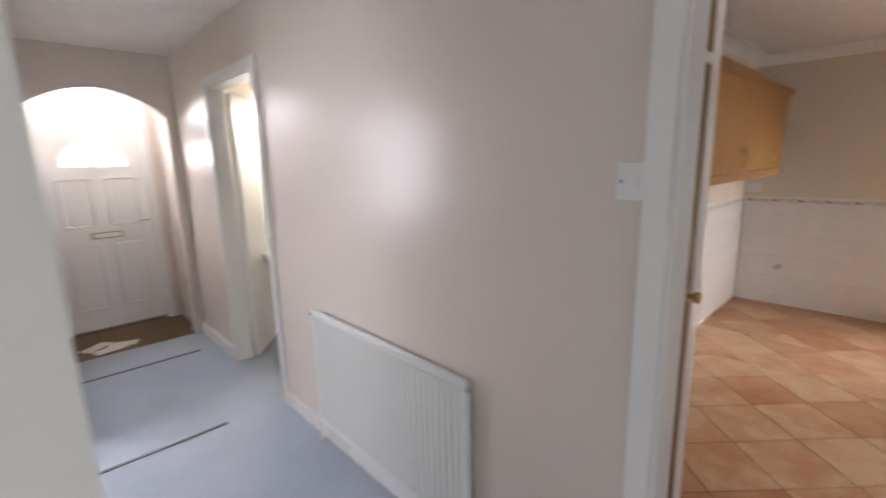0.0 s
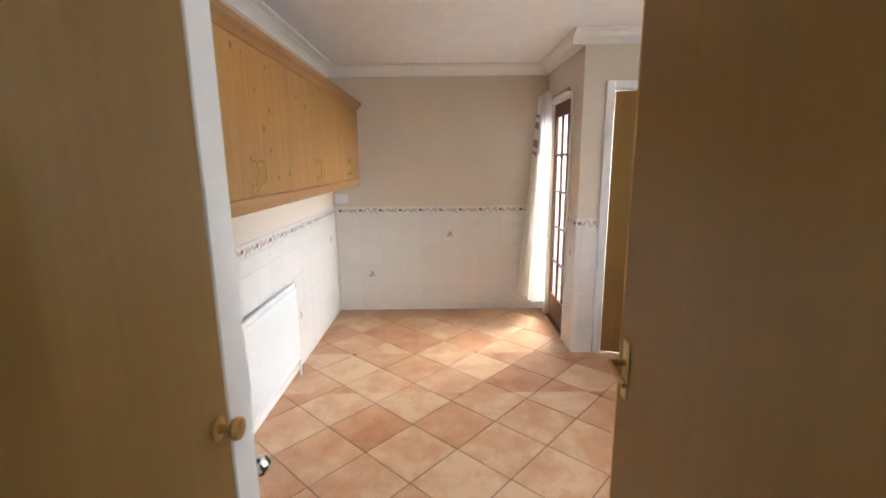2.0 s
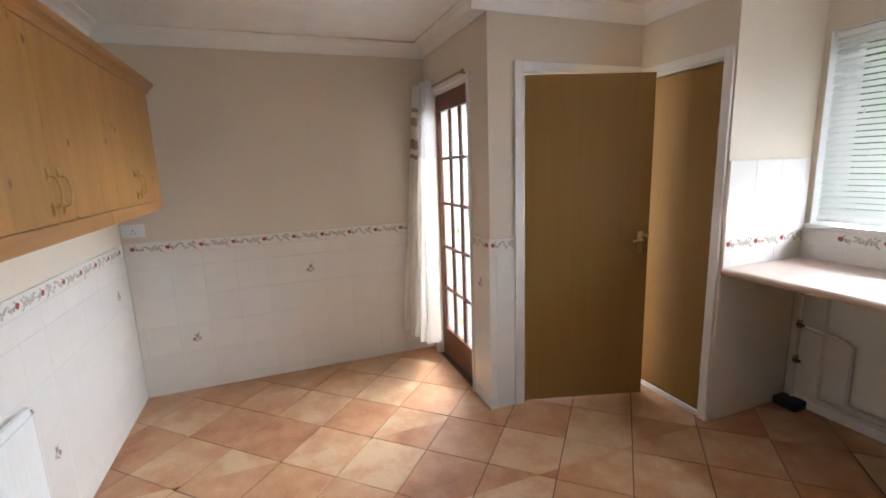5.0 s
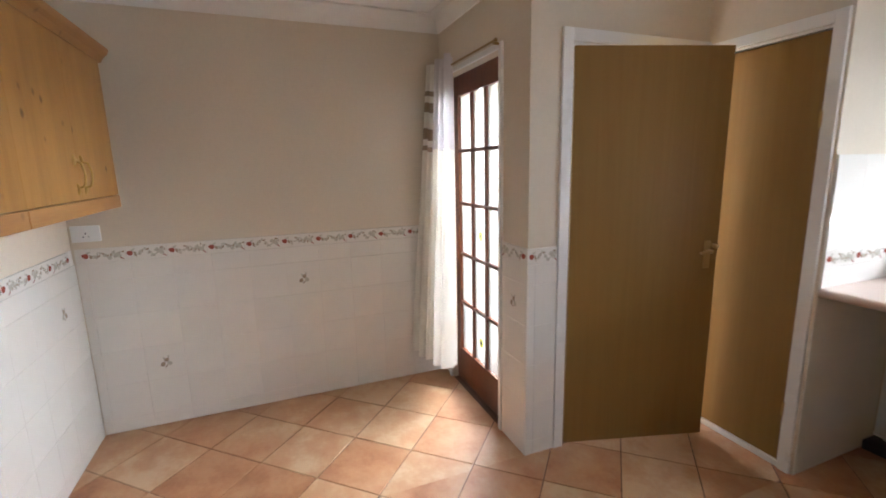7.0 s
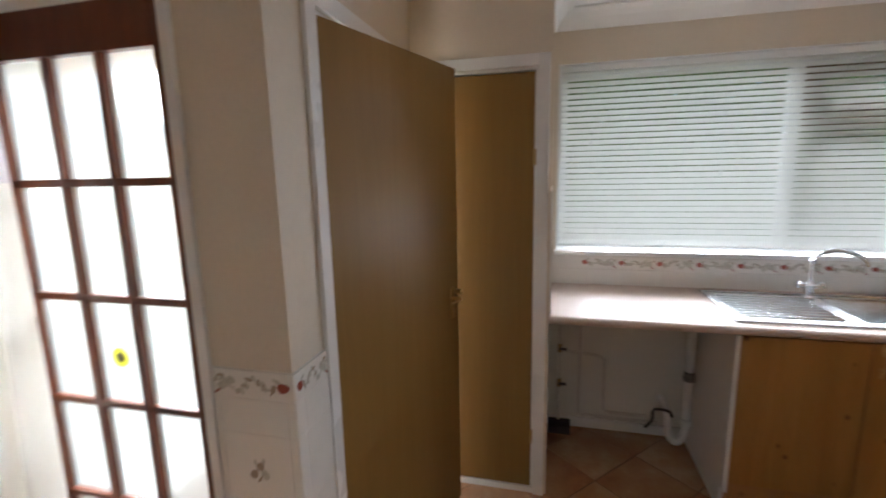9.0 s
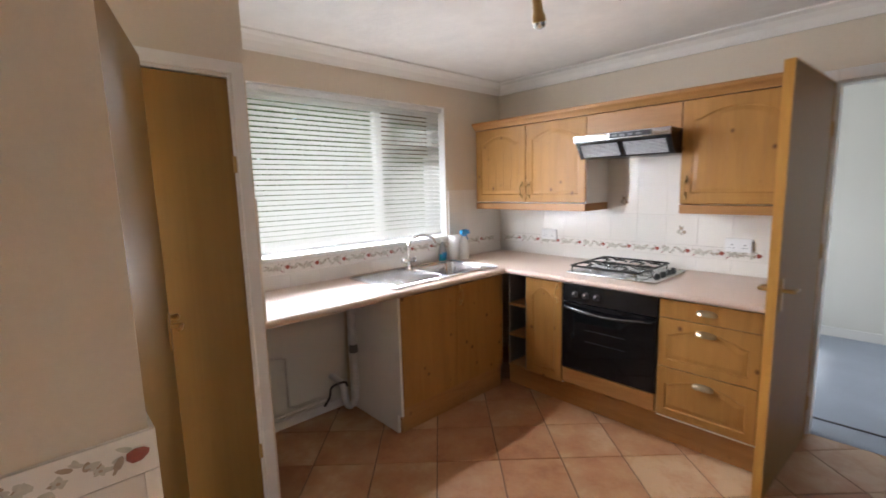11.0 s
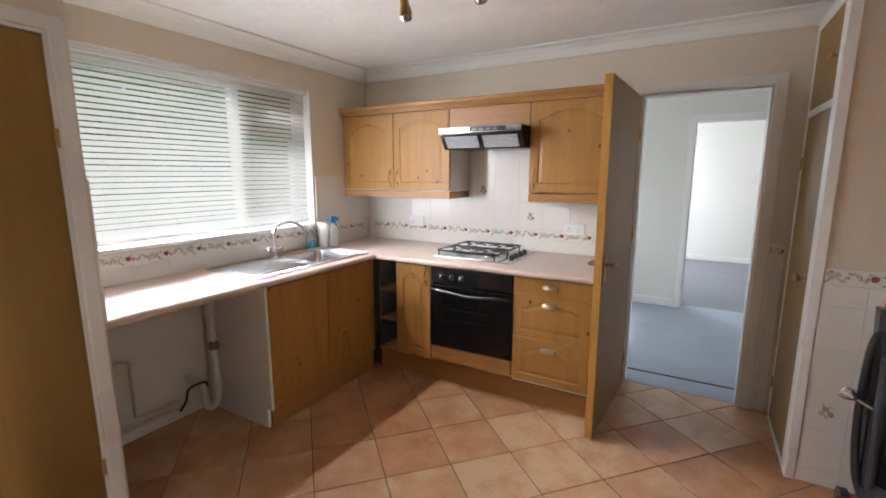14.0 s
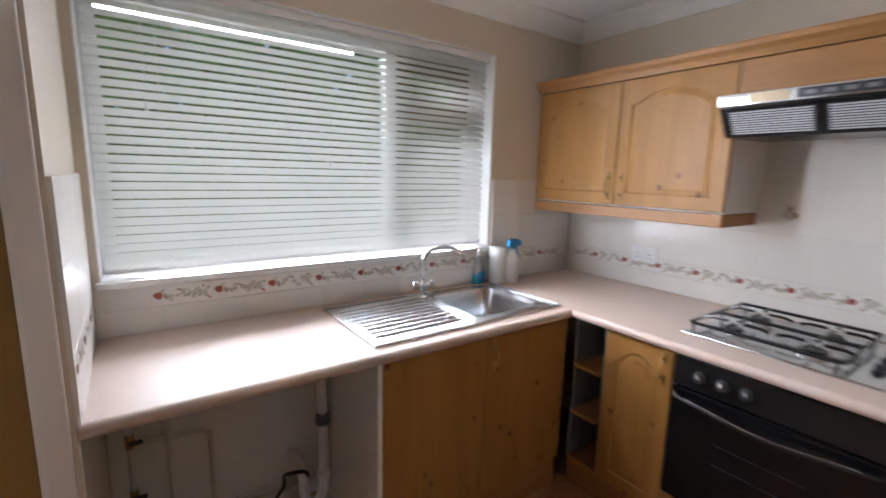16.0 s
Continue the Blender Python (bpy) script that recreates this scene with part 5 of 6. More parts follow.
# pipes under the worktop
u = thing("sink_waste_pipe", (2.98, -2.62, 0), "white plastic waste pipe with trap under the worktop", "waste pipe")
PX, PY = 3.024, S + 0.15
part("standpipe", rod((PX, PY, 0.36), (PX, PY, 0.84), 0.021), M_PLASTIC, u)
part("collar", turned((PX, PY, 0.42), (0, 0, 1), [(0, 0.022), (0.004, 0.029), (0.022, 0.031), (0.024, 0.027), (0.05, 0.027), (0.055, 0.022)]), M_GREY, u, "grey compression collar")
part("trap", tube(curve_points([(PX, PY, 0.40), (PX, PY, 0.15), (PX + 0.012, PY, 0.085), (PX + 0.045, PY, 0.055), (PX + 0.078, PY, 0.085), (PX + 0.088, PY, 0.15), (PX + 0.090, PY, 0.20), (PX + 0.098, PY - 0.03, 0.235), (PX + 0.10, S + 0.01, 0.24)]), 0.021, 14), M_PLASTIC, u)
part("trap_nut", turned((PX, PY, 0.165), (0, 0, 1), [(0, 0.024), (0.004, 0.028), (0.03, 0.028), (0.034, 0.024)]), M_PLASTIC, u)
part("hose_tail", tube(curve_points([(PX + 0.075, PY + 0.02, 0.215), (PX + 0.095, PY + 0.035, 0.25), (PX + 0.14, PY + 0.01, 0.245), (PX + 0.155, PY - 0.05, 0.20), (PX + 0.15, PY - 0.09, 0.12), (PX + 0.18, S + 0.04, 0.06)]), 0.008, 8), M_BPLAST, u, "short black hose tail")
part("knocked_hole", rod((2.9945, S + 0.25, 0.785), (2.9965, S + 0.25, 0.785), 0.026), M_BPLAST, u, "dark pipe hole in the panel")
u = thing("supply_pipes", (3.66, S + 0.05, 0), "white painted water pipes along the wall", "pipes")
for k, pts in enumerate(([(3.58, S + 0.03, 0.80), (3.58, S + 0.03, 0.10), (3.50, S + 0.03, 0.09), (3.14, S + 0.03, 0.09)], [(3.48, S + 0.03, 0.48), (3.44, S + 0.03, 0.46), (3.44, S + 0.03, 0.14), (3.40, S + 0.03, 0.125), (3.2, S + 0.03, 0.125)], [(3.70, S + 0.05, 0.85), (3.70, S + 0.05, 0.06)], [(3.70, S + 0.03, 0.50), (3.48, S + 0.03, 0.48)])):
    part("pipe", tube(pts, 0.0095, 10), M_PIPE, u)
for z in (0.72, 0.52, 0.30):
    v = part("stop_valve", turned((3.70, S + 0.05, z - 0.025), (0, 0, 1), [(0, 0.014), (0.05, 0.014)]), M_BRONZE, u)
    part("valve_lever", box(3.66, 3.705, S + 0.065, S + 0.075, z - 0.008, z + 0.008, 0.003), M_BPLAST, v)
part("boxing", box(3.63, 3.76, S + 0.02, S + 0.12, 0.0, 0.05, 0.004), M_BPLAST, u)
structure("trim_under_worktop", box(2.997, ALC - 0.003, S + 0.0005, S + 0.003, 0.06, WORK - 0.04), M_RENDER, "white painted wall under the worktop", "wall panel")
structure("trim_under_worktop_side", box(ALC - 0.003, ALC - 0.0005, S + 0.02, CUPB - 0.003, 0.0, WORK - 0.04), M_RENDER, "white painted side under the worktop", "wall panel")
structure("trim_pipe_skirting", box(2.997, ALC - 0.003, S + 0.002, S + 0.016, 0.0, 0.06, 0.003), M_WHITE, "white skirting under the worktop", "skirting")

# vacuum cleaner
u = thing("vacuum_cleaner", (2.19, 0.74, 0), "black and red upright vacuum cleaner against the cupboard", "vacuum cleaner")
HEAD = (-0.09, 0.05, 0)
part("floor_head", prism([(2.07, 0.50), (2.22, 0.46), (2.36, 0.49), (2.42, 0.56), (2.42, 0.82), (2.34, 0.88), (2.08, 0.86)], "z", 0.0, 0.075), M_BPLAST, u).location = HEAD
part("bumper", tube(curve_points([(2.10, 0.51, 0.05), (2.23, 0.465, 0.05), (2.37, 0.495, 0.05), (2.43, 0.57, 0.05)]), 0.038, 12), M_RED, u, "red plastic bumper").location = HEAD
part("head_cover", turned((2.30, 0.585, 0.06), (0.25, -0.15, 1), [(0, 0.072), (0.02, 0.07), (0.045, 0.05), (0.055, 0.015)]), M_YELLOW, u, "orange brush cover").location = HEAD
for y in (0.49, 0.83):
    part("wheel", rod((2.10, y - 0.015, 0.052), (2.10, y + 0.015, 0.052), 0.052, seg=24), M_BPLAST, u).location = HEAD
part("motor_body", turned((2.17, 0.66, 0.075), (-0.04, 0, 1), [(0, 0.10), (0.05, 0.125), (0.16, 0.12), (0.19, 0.09)]), M_BPLAST, u)
part("dust_bin", turned((2.16, 0.70, 0.28), (-0.04, 0, 1), [(0, 0.085), (0.01, 0.095), (0.30, 0.095), (0.32, 0.075)]), M_DARK, u)
part("bin_lid", turned((2.15, 0.70, 0.60), (-0.04, 0, 1), [(0, 0.08), (0.03, 0.09), (0.06, 0.05), (0.08, 0.03)]), M_BPLAST, u)
part("bin_clip", box(2.23, 2.262, 0.66, 0.72, 0.40, 0.47, 0.006), M_YELLOW, u, "orange bin release")
part("back_spine", prism([(0.545, 0.18), (0.60, 0.18), (0.63, 0.62), (0.62, 0.82), (0.585, 0.97), (0.525, 0.97), (0.535, 0.70)], "x", 2.085, 2.135), M_DARK, u, "dark grey spine")
part("handle_cap", turned((2.113, 0.563, 1.046), (0, 0, 1), [(0, 0.02), (0.012, 0.021), (0.022, 0.016), (0.026, 0.006)]), M_BPLAST, u)
part("handle_grip", turned((2.113, 0.563, 0.965), (0, 0, 1), [(0, 0.016), (0.006, 0.02), (0.06, 0.021), (0.082, 0.018)]), M_RED, u, "red handle grip")
part("hose", tube(curve_points([(2.19, 0.575, 0.14), (2.155, 0.53, 0.26), (2.135, 0.512, 0.50), (2.125, 0.518, 0.76), (2.128, 0.535, 0.865), (2.14, 0.56, 0.83), (2.15, 0.565, 0.64), (2.165, 0.555, 0.40), (2.18, 0.56, 0.20)], 26), 0.0135, 10, rib=0.16), M_BPLAST, u, "ribbed black hose")
part("cable_loop", tube(curve_points([(2.12, 0.60, 0.84), (2.105, 0.545, 0.78), (2.112, 0.528, 0.55), (2.13, 0.53, 0.34), (2.15, 0.57, 0.30), (2.14, 0.61, 0.50), (2.125, 0.615, 0.78), (2.12, 0.60, 0.84)]), 0.0055, 8), M_BPLAST, u, "coiled black mains cable")
part("motor_dome", turned((2.17, 0.60, 0.085), (-0.3, -0.55, 0.8), [(0, 0.075), (0.03, 0.074), (0.06, 0.058), (0.078, 0.03), (0.082, 0.006)]), M_BLACK, u, "glossy black motor dome")
part("wand", rod((2.205, 0.562, 0.20), (2.175, 0.552, 0.78), 0.013), M_DARK, u)
part("wand_elbow", turned((2.128, 0.447, 0.612), (0.25, 0.92, -0.45), [(0, 0.010), (0.006, 0.026), (0.028, 0.030), (0.05, 0.018), (0.06, 0.008), (0.13, 0.007)]), M_CHROME, u, "chrome elbow joint")
part("cable", tube(curve_points([(2.14, 0.64, 0.80), (2.16, 0.66, 0.45), (2.15, 0.69, 0.40), (2.13, 0.66, 0.78)]), 0.006, 8), M_BPLAST, u)

u.location = (2.325, 0.752, 0)

# ---- hall ----
FY = 4.985
u = thing("door_5", (0.68, FY, 0), "white panelled front door with fan light and letter plate", "door", kind="structure")
part("door_frame", prism([(0.24, -0.02), (0.30, -0.02), (0.30, 2.0), (1.06, 2.0), (1.06, -0.02), (1.12, -0.02), (1.12, 2.30), (1.06, 2.30), (1.06, 2.06), (0.30, 2.06), (0.30, 2.30), (0.24, 2.30)], "y", FY - 0.01, FY + 0.06), M_UPVC, u, smooth=False)
fan = [(0.68 + 0.235 * math.cos(math.pi * i / 20), 1.52 + 0.235 * math.sin(math.pi * i / 20)) for i in range(21)]
bm = bmesh.new()
zt, x0, x1 = 1.99, 0.303, 1.057
outer = [(x1, 1.52)] + [(x1 + (x0 - x1) * i / 18, zt) for i in range(19)] + [(x0, 1.52)]
for y in (FY + 0.005, FY + 0.045):
    a = [bm.verts.new((p[0], y, p[1])) for p in outer]
    b = [bm.verts.new((p[0], y, p[1])) for p in fan]
    for i in range(20):
        bm.faces.new((a[i], a[i + 1], b[i + 1], b[i]))
box(x0, x1, FY + 0.005, FY + 0.045, 0.01, 1.52, bm=bm)
leaf = part("leaf", bm, M_UPVC, u, smooth=False)
part("threshold", box(0.30, 1.06, FY - 0.012, FY + 0.09, -0.03, 0.009, 0.004), M_STEEL, u, "metal door threshold")
part("fan_pane", prism(fan, "y", FY + 0.022, FY + 0.028), M_FROST, leaf, smooth=False).visible_shadow = False
part("fan_boss", prism([(0.68 + 0.06 * math.cos(math.pi * i / 12), 1.522 + 0.06 * math.sin(math.pi * i / 12)) for i in range(13)], "y", FY - 0.002, FY + 0.02), M_UPVC, leaf, smooth=False)
for xa, xb in ((0.39, 0.62), (0.74, 0.97)):
    for za, zb in ((0.20, 0.80), (0.98, 1.40)):
        m = part("moulding", tube([(xa, FY + 0.004, za), (xb, FY + 0.004, za), (xb, FY + 0.004, zb), (xa, FY + 0.004, zb), (xa, FY + 0.004, za - 0.001)], 0.011, 8), M_UPVC, leaf)
lp = part("letter_plate", box(0.56, 0.80, FY - 0.006, FY + 0.005, 0.855, 0.915, 0.004), M_BRONZE, leaf, "letter plate")
part("letter_flap", box(0.575, 0.785, FY - 0.011, FY - 0.006, 0.865, 0.905, 0.003), M_UPVC, lp)
part("door_handle", tube([(1.02, FY + 0.005, 1.0), (1.02, FY - 0.04, 1.0), (0.93, FY - 0.042, 1.0)], 0.008, 8), M_CHROME, leaf)
u = thing("window_2", (0.68, FY, 2.06), "bright obscure glazed light over the front door", "window", kind="structure")
part("pane", box(0.301, 1.059, FY + 0.02, FY + 0.026, 2.061, 2.299), M_FROST, u, smooth=False).visible_shadow = False
u = thing("letters", (0.55, 4.42, -0.025), "loose white letters lying on the doormat", "post")
for k, (x, y, a) in enumerate(((0.50, 4.40, 12), (0.60, 4.46, -20), (0.42, 4.52, 40))):
    bm = box(-0.11, 0.11, -0.055, 0.055, 0, 0.003)
    bmesh.ops.transform(bm, matrix=pose(x, y, -0.0245 + 0.004 * k, 0, 0, a), verts=bm.verts)
    part("letter", bm, M_PAPER, u, smooth=False)

# cloakroom door, open inwards, and what shows beyond
d = thing("door_6", (0, 0, 0), "white painted flush door standing open into the cloakroom", "door", kind="structure")
part("leaf", box(0, 0.76, -0.019, 0.019, 0.01, 2.0, 0.002), M_WHITE, d, smooth=False)
part("knob", turned((0.70, -0.019, 1.0), (0, -1, 0), KNOB), M_BRONZE, d)
part("knob", turned((0.70, 0.019, 1.0), (0, 1, 0), KNOB), M_BRONZE, d)
d.matrix_basis = pose(W + 0.02, 3.272, 0, 0, 0, 50)
u = thing("shower_curtain", (2.0, 3.5, 0.75), "pale yellow curtain hanging on a brown rail", "curtain")
bm = bmesh.new()
rows = [[bm.verts.new((1.50 + 0.9 * i / 80, 3.97 + 0.025 * math.sin(i * 0.9), z)) for i in range(81)] for z in (0.75, 1.3, 1.98)]
for a, b in zip(rows, rows[1:]):
    for i in range(80):
        bm.faces.new((a[i], a[i + 1], b[i + 1], b[i]))
part("cloth", bm, M_CURTAIN, u)
part("rail", box(W + 0.001, 2.799, 3.95, 3.99, 1.985, 2.02, 0.004), M_EDGE, u)
u = thing("wash_basin", (1.75, 2.9, 0.75), "small white wall basin", "basin")
part("bowl", turned((1.72, 3.45, 0.62), (0, 0, 1), [(0, 0.06), (0.05, 0.14), (0.12, 0.18), (0.15, 0.185), (0.15, 0.16), (0.08, 0.12)]), M_PLASTIC, u)
part("pedestal", turned((1.72, 3.45, 0.0), (0, 0, 1), [(0, 0.1), (0.03, 0.09), (0.1, 0.07), (0.62, 0.07)]), M_PLASTIC, u)

# ---- outdoors ----
structure("ground", box(-60, 60, -60, 60, -0.35, -0.13), M_GRASS, "short garden grass", "lawn")
structure("pavement", box(-0.5, 7.5, -4.6, -3.02, -0.13, -0.06), M_CONC, "concrete path along the house", "path")
structure("floor_lean_to", box(4.51, 7.2, -3.0, -1.205, -0.13, -0.02), M_CONC, "concrete floor of the lean-to", "floor")
structure("wall_lean_to", walling("y", -3.02, -2.92, 4.51, 7.3, -0.13, 1.8), M_RENDER, "white rendered wall of the lean-to", "wall")
structure("wall_lean_to_end", walling("x", 7.2, 7.3, -2.92, -1.2, -0.13, 2.3), M_RENDER, "white rendered end wall of the lean-to", "wall")
u = thing("roof_beam", (5.3, -1.7, 2.1), "varnished timber beam across the lean-to", "beam")
part("timber", box(4.52, 7.2, -1.72, -1.64, 1.98, 2.12, 0.006), M_EDGE, u, smooth=False)
bm = bmesh.new()
rnd = random.Random(4)
for k in range(33000):
    c = Vector((rnd.uniform(-8.5, 7.5), -8.2 + rnd.gauss(0, 0.35), rnd.uniform(-0.1, 4.3 + 0.3 * math.sin(k * 0.7))))
    q = Euler((rnd.uniform(0, 6), rnd.uniform(0, 6), rnd.uniform(0, 6))).to_matrix()
    s = rnd.uniform(0.09, 0.19)
    vs = [bm.verts.new(c + q @ Vector(p) * s) for p in ((-1, 0, 0), (0, -0.45, 0.1), (1, 0, 0), (0, 0.45, 0.1))]
    bm.faces.new(vs)
tagged(solid("hedge", bm, M_HEDGE, (3, -8.2, -0.13), "clipped green garden hedge beyond the path", "hedge", smooth=False), kind="stuff")
u = thing("garden_wall", (3.0, -9.2, -0.13), "pale garden wall behind the hedge", "wall")
part("wall", box(-3, 9, -9.5, -9.3, -0.13, 1.3), M_BRICK, u, smooth=False)
part("coping", box(-3, 9, -9.54, -9.26, 1.3, 1.36), M_CONC, u, smooth=False)


# ---- tiles ----
def leaf_shape(bm, c, a, l, w, d, put):
    pts = []
    for i in range(8):
        t = 2 * math.pi * i / 8
        u, v = l * math.cos(t), w * math.sin(t) * (1 - 0.25 * math.cos(t))
        pts.append(bm.verts.new(put(c[0] + u * math.cos(a) - v * math.sin(a), d, c[1] + u * math.sin(a) + v * math.cos(a))))
    return bm.faces.new(pts)


def border_mesh(axis, way, seed):
    """A border tile with a fruit and a trail of leaves, its middle at the origin."""
    put = (lambda u, d, v: (way * d, u, v)) if axis == "x" else (lambda u, d, v: (u, way * d, v))
    rnd = random.Random(seed)
    bm = bmesh.new()
    h0, h1, t = 0.0992, 0.0384, 0.0081
    a, b = sorted((0.0, way * t))
    box(a, b, -h0, h0, -h1, h1, 0.0007, bm, 1) if axis == "x" else box(-h0, h0, a, b, -h1, h1, 0.0007, bm, 1)
    for f in bm.faces:
        f.material_index = 0
    d = t + 0.0006
    for i in range(26):
        u = -0.092 + i * 0.0058 + rnd.uniform(-0.004, 0.004)
        v = 0.012 * math.sin(i * 0.46 + 0.4) + rnd.uniform(-0.012, 0.012)
        f = leaf_shape(bm, (u, v), rnd.uniform(0, 3.1), rnd.uniform(0.006, 0.011), rnd.uniform(0.0026, 0.0052), d + 0.00002 * i, put)
        f.material_index = 2 if i % 3 else 3
    for k in range(3):
        c = (-0.055 + 0.045 * k + rnd.uniform(-0.006, 0.006), rnd.uniform(-0.012, 0.012))
        for p in range(5):
            a = 2 * math.pi * p / 5
            f = leaf_shape(bm, (c[0] + 0.006 * math.cos(a), c[1] + 0.006 * math.sin(a)), a, 0.0048, 0.0034, d + 0.0006 + 0.00002 * p, put)
            f.material_index = 2
        leaf_shape(bm, c, 0, 0.0028, 0.0028, d + 0.0008, put).material_index = 3
    for c, a, l, w, k in (((-0.072, -0.004), 0.7, 0.017, 0.011, 2), ((-0.050, 0.012), 2.3, 0.013, 0.007, 2), ((-0.035, -0.016), 0.2, 0.010, 0.005, 2), ((-0.084, -0.020), 0.5, 0.005, 0.004, 1), ((-0.092, -0.026), 0.5, 0.0045, 0.0035, 1)):
        leaf_shape(bm, c, a, l, w, d + 0.00085, put).material_index = k
    leaf_shape(bm, (0.076, 0.001), 0.3, 0.0160, 0.0135, d + 0.0009, put).material_index = 1
    leaf_shape(bm, (0.052, -0.004), 1.2, 0.013, 0.006, d + 0.0007, put).material_index = 3
    leaf_shape(bm, (0.060, 0.018), 2.6, 0.012, 0.005, d + 0.0007, put).material_index = 2
    bmesh.ops.recalc_face_normals(bm, faces=[f for f in bm.faces if f.material_index == 0])
    me = bpy.data.meshes.new("border_tile")
    bm.to_mesh(me)
    bm.free()
    for m in (M_TILE, M_FRUIT, M_LEAF, M_LEAF2):
        me.materials.append(m)
    return me


def tile_mesh(axis, way, w, h, motif=False):
    put = (lambda u, d, v: (way * d, u, v)) if axis == "x" else (lambda u, d, v: (u, way * d, v))
    bm = bmesh.new()
    t = 0.008
    a, b = sorted((0.0, way * t))
    box(a, b, -w / 2, w / 2, -h / 2, h / 2, 0.0007, bm, 1) if axis == "x" else box(-w / 2, w / 2, a, b, -h / 2, h / 2, 0.0007, bm, 1)
    if motif:
        for c, l, wd, k in (((-0.016, -0.012), 0.016, 0.013, 1), ((0.016, -0.014), 0.016, 0.012, 2), ((-0.004, 0.010), 0.014, 0.012, 2), ((0.010, 0.020), 0.010, 0.005, 1), ((-0.014, 0.028), 0.008, 0.005, 1), ((0.0, -0.028), 0.012, 0.004, 2)):
            f = leaf_shape(bm, c, k * 1.1, l, wd, t + 0.0006, put)
            f.material_index = k
    me = bpy.data.meshes.new("tile")
    bm.to_mesh(me)
    bm.free()
    for m in (M_TILE, M_LEAF, M_LEAF2):
        me.materials.append(m)
    return me


ROWS_LOW = [0.002, 0.081, 0.285, 0.489, 0.693, 0.897, 0.996]
ROWS_UP = [1.074, 1.274, 1.474, 1.674, 1.79]
MESHES = {}


def tiling(wall, axis, face, way, u0, u1, rows, first=0.0, motifs=(), pitch=0.1995, cut=None):
    """Square tiles between u0 and u1 in the given rows, their joints counted from first."""
    k0 = math.floor((u0 - first) / pitch)
    edges = [u0] + [first + pitch * k for k in range(k0 + 1, k0 + 200) if u0 + 0.012 < first + pitch * k < u1 - 0.012] + [u1]
    for a, b in zip(edges, edges[1:]):
        for c, d in zip(rows, rows[1:]):
            if cut and cut(0.5 * (a + b), 0.5 * (c + d)):
                continue
            mo = any(a <= m[0] < b and c <= m[1] < d for m in motifs)
            key = (axis, way, round(b - a - 0.0008, 4), round(d - c - 0.0008, 4), mo)
            if key not in MESHES:
                MESHES[key] = tile_mesh(*key)
            o = new("tile", MESHES[key])
            o.parent = wall
            u, z = 0.5 * (a + b), 0.5 * (c + d)
            f = face + way * 0.002
            o.location = (f, u, z) if axis == "x" else (u, f, z)


def border(wall, axis, face, way, u0, u1, first, z=1.035, pitch=0.1995):
    k = math.ceil((u0 - first) / pitch - 0.35)
    while first + pitch * k < u1 - pitch * 0.3:
        u = first + pitch * k
        key = ("border", axis, way, k % 3)
        if key not in MESHES:
            MESHES[key] = border_mesh(axis, way, k % 3)
        if u - 0.0985 > u0 - 0.001 and u + 0.0985 < u1 + 0.001:
            o = new("border_tile", MESHES[key])
            o.parent = wall
            f = face + way * 0.002
            o.location = (f, u, z) if axis == "x" else (u, f, z)
        k += 1


def border_fit(wall, axis, face, way, u0, u1, z=1.035, flip=1):
    """Border tiles cut to fill a short stretch."""
    n = max(1, round((u1 - u0) / 0.1995))
    for k in range(n):
        key = ("border", axis, way, k % 3)
        if key not in MESHES:
            MESHES[key] = border_mesh(axis, way, k % 3)
        o = new("border_tile", MESHES[key])
        o.parent = wall
        u, f, c = u0 + (u1 - u0) * (k + 0.5) / n, face + way * 0.002, flip * (u1 - u0) / n / 0.1995
        o.location = (f, u, z) if axis == "x" else (u, f, z)
        o.scale = (1, c, 1) if axis == "x" else (c, 1, 1)


def bed(name, axis, face, way, u0, u1, z0, z1):
    a, b = sorted((face + way * 0.0003, face + way * 0.0045))
    structure("trim_grout_" + name, box(a, b, u0, u1, z0, z1) if axis == "x" else box(u0, u1, a, b, z0, z1), M_GROUT, "pale grout bed behind the wall tiles", "grout")


bed("north", "y", N, -1, 2.003, E_ - 0.012, 0.0, 1.074)
tiling(wall_north, "y", N, -1, 2.012, E_ - 0.012, ROWS_LOW, 4.15, ((4.25, 0.39), (5.21, 0.80)))
border(wall_north, "y", N, -1, 2.012, E_ - 0.012, 2.12)
bed("east", "x", E_, -1, PATIO + 0.002, N - 0.012, 0.0, 1.074)
tiling(wall_east, "x", E_, -1, PATIO + 0.003, N - 0.012, ROWS_LOW, -0.239, ((-0.139, 0.79), (0.657, 0.387)))
border(wall_east, "x", E_, -1, PATIO + 0.003, N - 0.012, 0.08)
bed("patio", "y", PATIO, 1, PIER + 0.001, 4.622, 0.0, 1.074)
tiling(wall_patio, "y", PATIO, 1, PIER - 0.008, 4.622, ROWS_LOW, 4.405, ((4.5, 0.79),))
border_fit(wall_patio, "y", PATIO, 1, PIER - 0.008, 4.622, flip=-1)
bed("pier", "x", PIER, -1, -1.244, PATIO - 0.001, 0.0, 1.074)
tiling(wall_pier, "x", PIER, -1, -1.243, PATIO + 0.008, ROWS_LOW, -1.12)
border_fit(wall_pier, "x", PIER, -1, -1.243, PATIO + 0.008)
o = thing("cupboard_side_tiles", (2.0, 0.68, 0), "ivory wall tiles with a fruit border on the cupboard's side", "tiles", kind="structure")
o.location = (0, 0, 0)
tiling(o, "x", 1.985, 1, TY + 0.032, N - 0.012, ROWS_LOW, 0.37, ((0.47, 0.387),))
border_fit(o, "x", 1.985, 1, TY + 0.032, N - 0.012)
tagged(o, category="tiles")
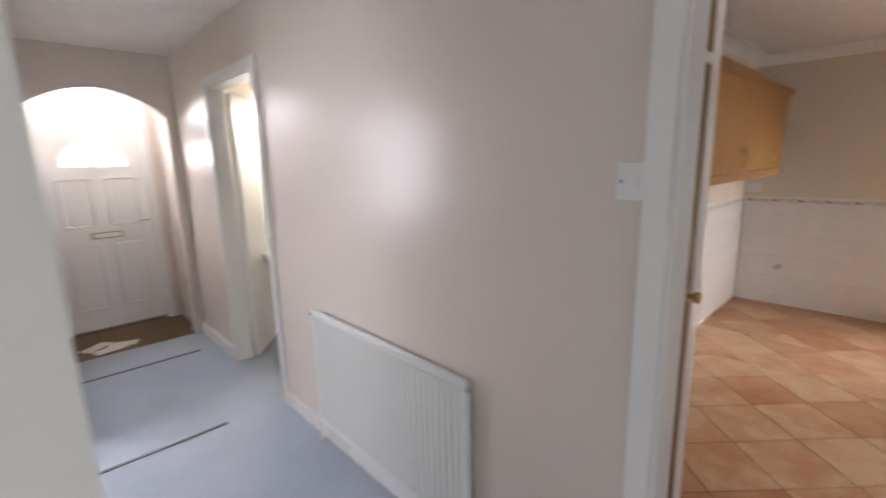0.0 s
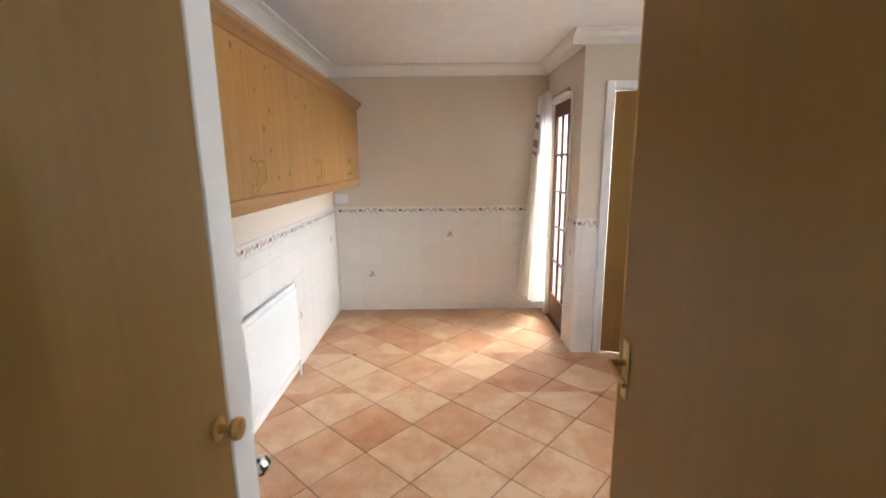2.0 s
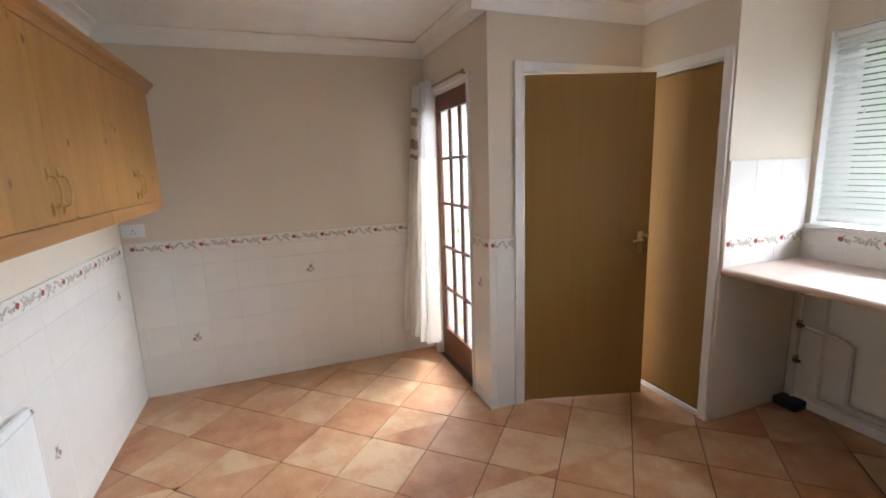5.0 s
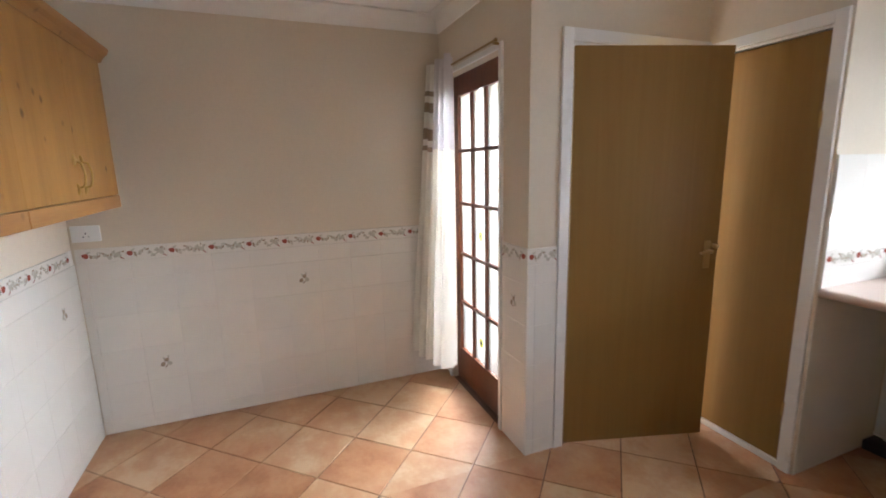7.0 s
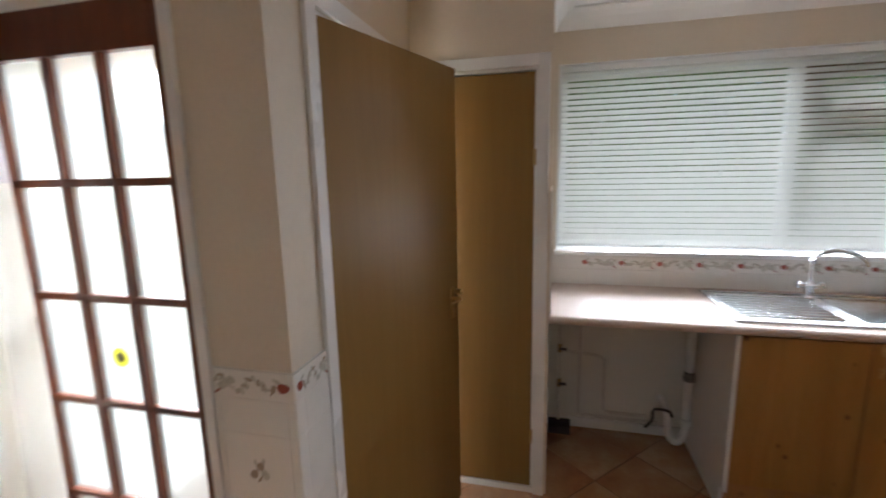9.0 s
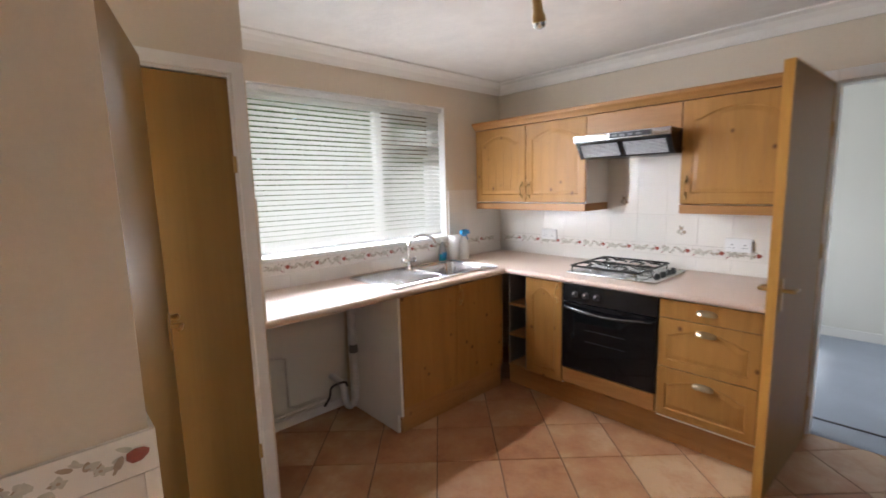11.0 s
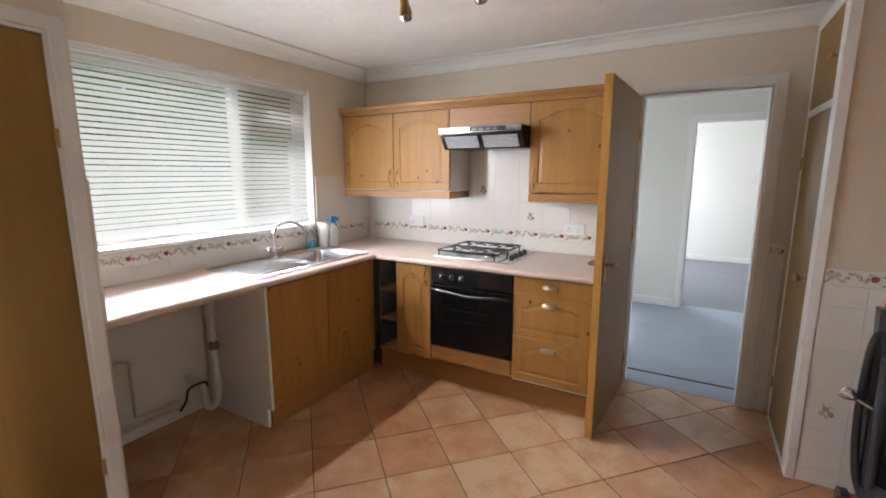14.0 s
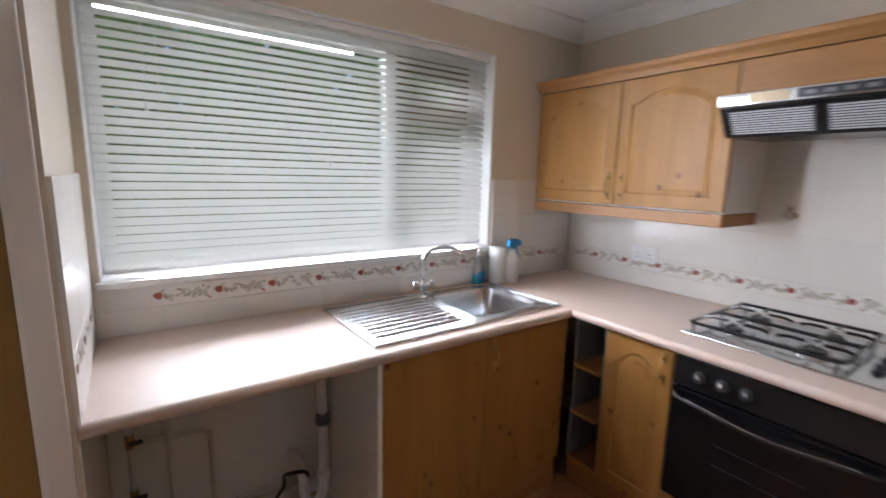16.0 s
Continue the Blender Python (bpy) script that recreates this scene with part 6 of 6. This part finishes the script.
bed("west", "x", W, 1, S + 0.012, -0.585, WORK + 0.002, 1.79)
tiling(wall_west, "x", W, 1, S + 0.012, -0.585, [WORK + 0.001, 0.996], -1.32)
tiling(wall_west, "x", W, 1, S + 0.012, -0.585, ROWS_UP, -1.32, ((-1.22, 1.2), (-1.62, 1.4)))
border(wall_west, "x", W, 1, S + 0.012, -0.56, -1.25)
bed("west_strip", "x", W, 1, 0.274, 0.353, 0.0, 1.074)
tiling(wall_west, "x", W, 1, 0.274, 0.353, ROWS_LOW, 0.1)
border_fit(wall_west, "x", W, 1, 0.274, 0.353)
bed("south", "y", S, 1, W + 0.012, ALC - 0.002, WORK + 0.002, 1.074)
tiling(wall_south, "y", S, 1, W + 0.012, ALC - 0.01, [WORK + 0.001, 0.996], 3.36)
border(wall_south, "y", S, 1, W + 0.012, ALC, 3.10)
bed("south_corner", "y", S, 1, W + 0.012, 1.975, 1.074, 1.474)
tiling(wall_south, "y", S, 1, W + 0.012, 1.975, ROWS_UP[:3], 1.78)
bed("alcove", "x", ALC, -1, S + 0.012, CUPB - 0.001, WORK + 0.001, 1.474)
tiling(wall_alcove, "x", ALC, -1, S + 0.012, CUPB - 0.004, [WORK + 0.001, 0.996], -2.35)
tiling(wall_alcove, "x", ALC, -1, S + 0.012, CUPB - 0.004, ROWS_UP[:3], -2.35)
border_fit(wall_alcove, "x", ALC, -1, S + 0.012, CUPB - 0.004)

# terracotta floor, laid on the slant
floor_ob = bpy.data.objects["floor"]
ANG, PITCH, U0, V0 = radians(47.5), 0.3425, 0.681, -2.098
ca, sa = math.cos(ANG), math.sin(ANG)


def clip(poly, axis, limit, keep_below):
    out = []
    for i, p in enumerate(poly):
        q = poly[(i + 1) % len(poly)]
        fp, fq = ((p[axis] <= limit) == keep_below or p[axis] == limit), ((q[axis] <= limit) == keep_below or q[axis] == limit)
        if fp:
            out.append(p)
        if fp != fq:
            t = (limit - p[axis]) / (q[axis] - p[axis])
            out.append((p[0] + t * (q[0] - p[0]), p[1] + t * (q[1] - p[1])))
    return out


REGIONS = [(W - 0.02, ALC, S, N), (ALC, PIER, CUPB, N), (PIER, E_, PATIO, N)]
whole = None
for i in range(-14, 18):
    for j in range(-16, 16):
        g = 0.0028
        u0, v0 = U0 + PITCH * i, V0 + PITCH * j
        quad = [(u0 + g, v0 + g), (u0 + PITCH - g, v0 + g), (u0 + PITCH - g, v0 + PITCH - g), (u0 + g, v0 + PITCH - g)]
        quad = [(u * ca - v * sa, u * sa + v * ca) for u, v in quad]
        cx, cy = sum(p[0] for p in quad) / 4, sum(p[1] for p in quad) / 4
        for x0, x1, y0, y1 in REGIONS:
            poly = quad
            for axis, lim, below in ((0, x0, False), (0, x1, True), (1, y0, False), (1, y1, True)):
                poly = clip(poly, axis, lim, below) if poly else poly
            if len(poly) < 3:
                continue
            area = abs(sum(p[0] * q[1] - q[0] * p[1] for p, q in zip(poly, poly[1:] + poly[:1]))) / 2
            if area < 0.0008:
                continue
            bm = prism([(p[0] - cx, p[1] - cy) for p in poly], "z", -0.008, 0.0)
            top = [e for e in bm.edges if all(abs(v.co.z) < 1e-6 for v in e.verts)]
            if len(poly) == 4 and abs(area - (PITCH - 2 * g) ** 2) < 1e-5:
                if whole is None:
                    bmesh.ops.bevel(bm, geom=top, offset=0.002, segments=1, affect="EDGES")
                    whole = finish("tile", bm, M_TERRA, False)
                    o, o.location = whole, (cx, cy, 0)
                else:
                    bm.free()
                    o = new("tile", whole.data)
                    o.location = (cx, cy, random.uniform(-0.0004, 0.0003))
            else:
                o = finish("tile", bm, M_TERRA, False)
                o.location = (cx, cy, 0)
            o.parent = floor_ob
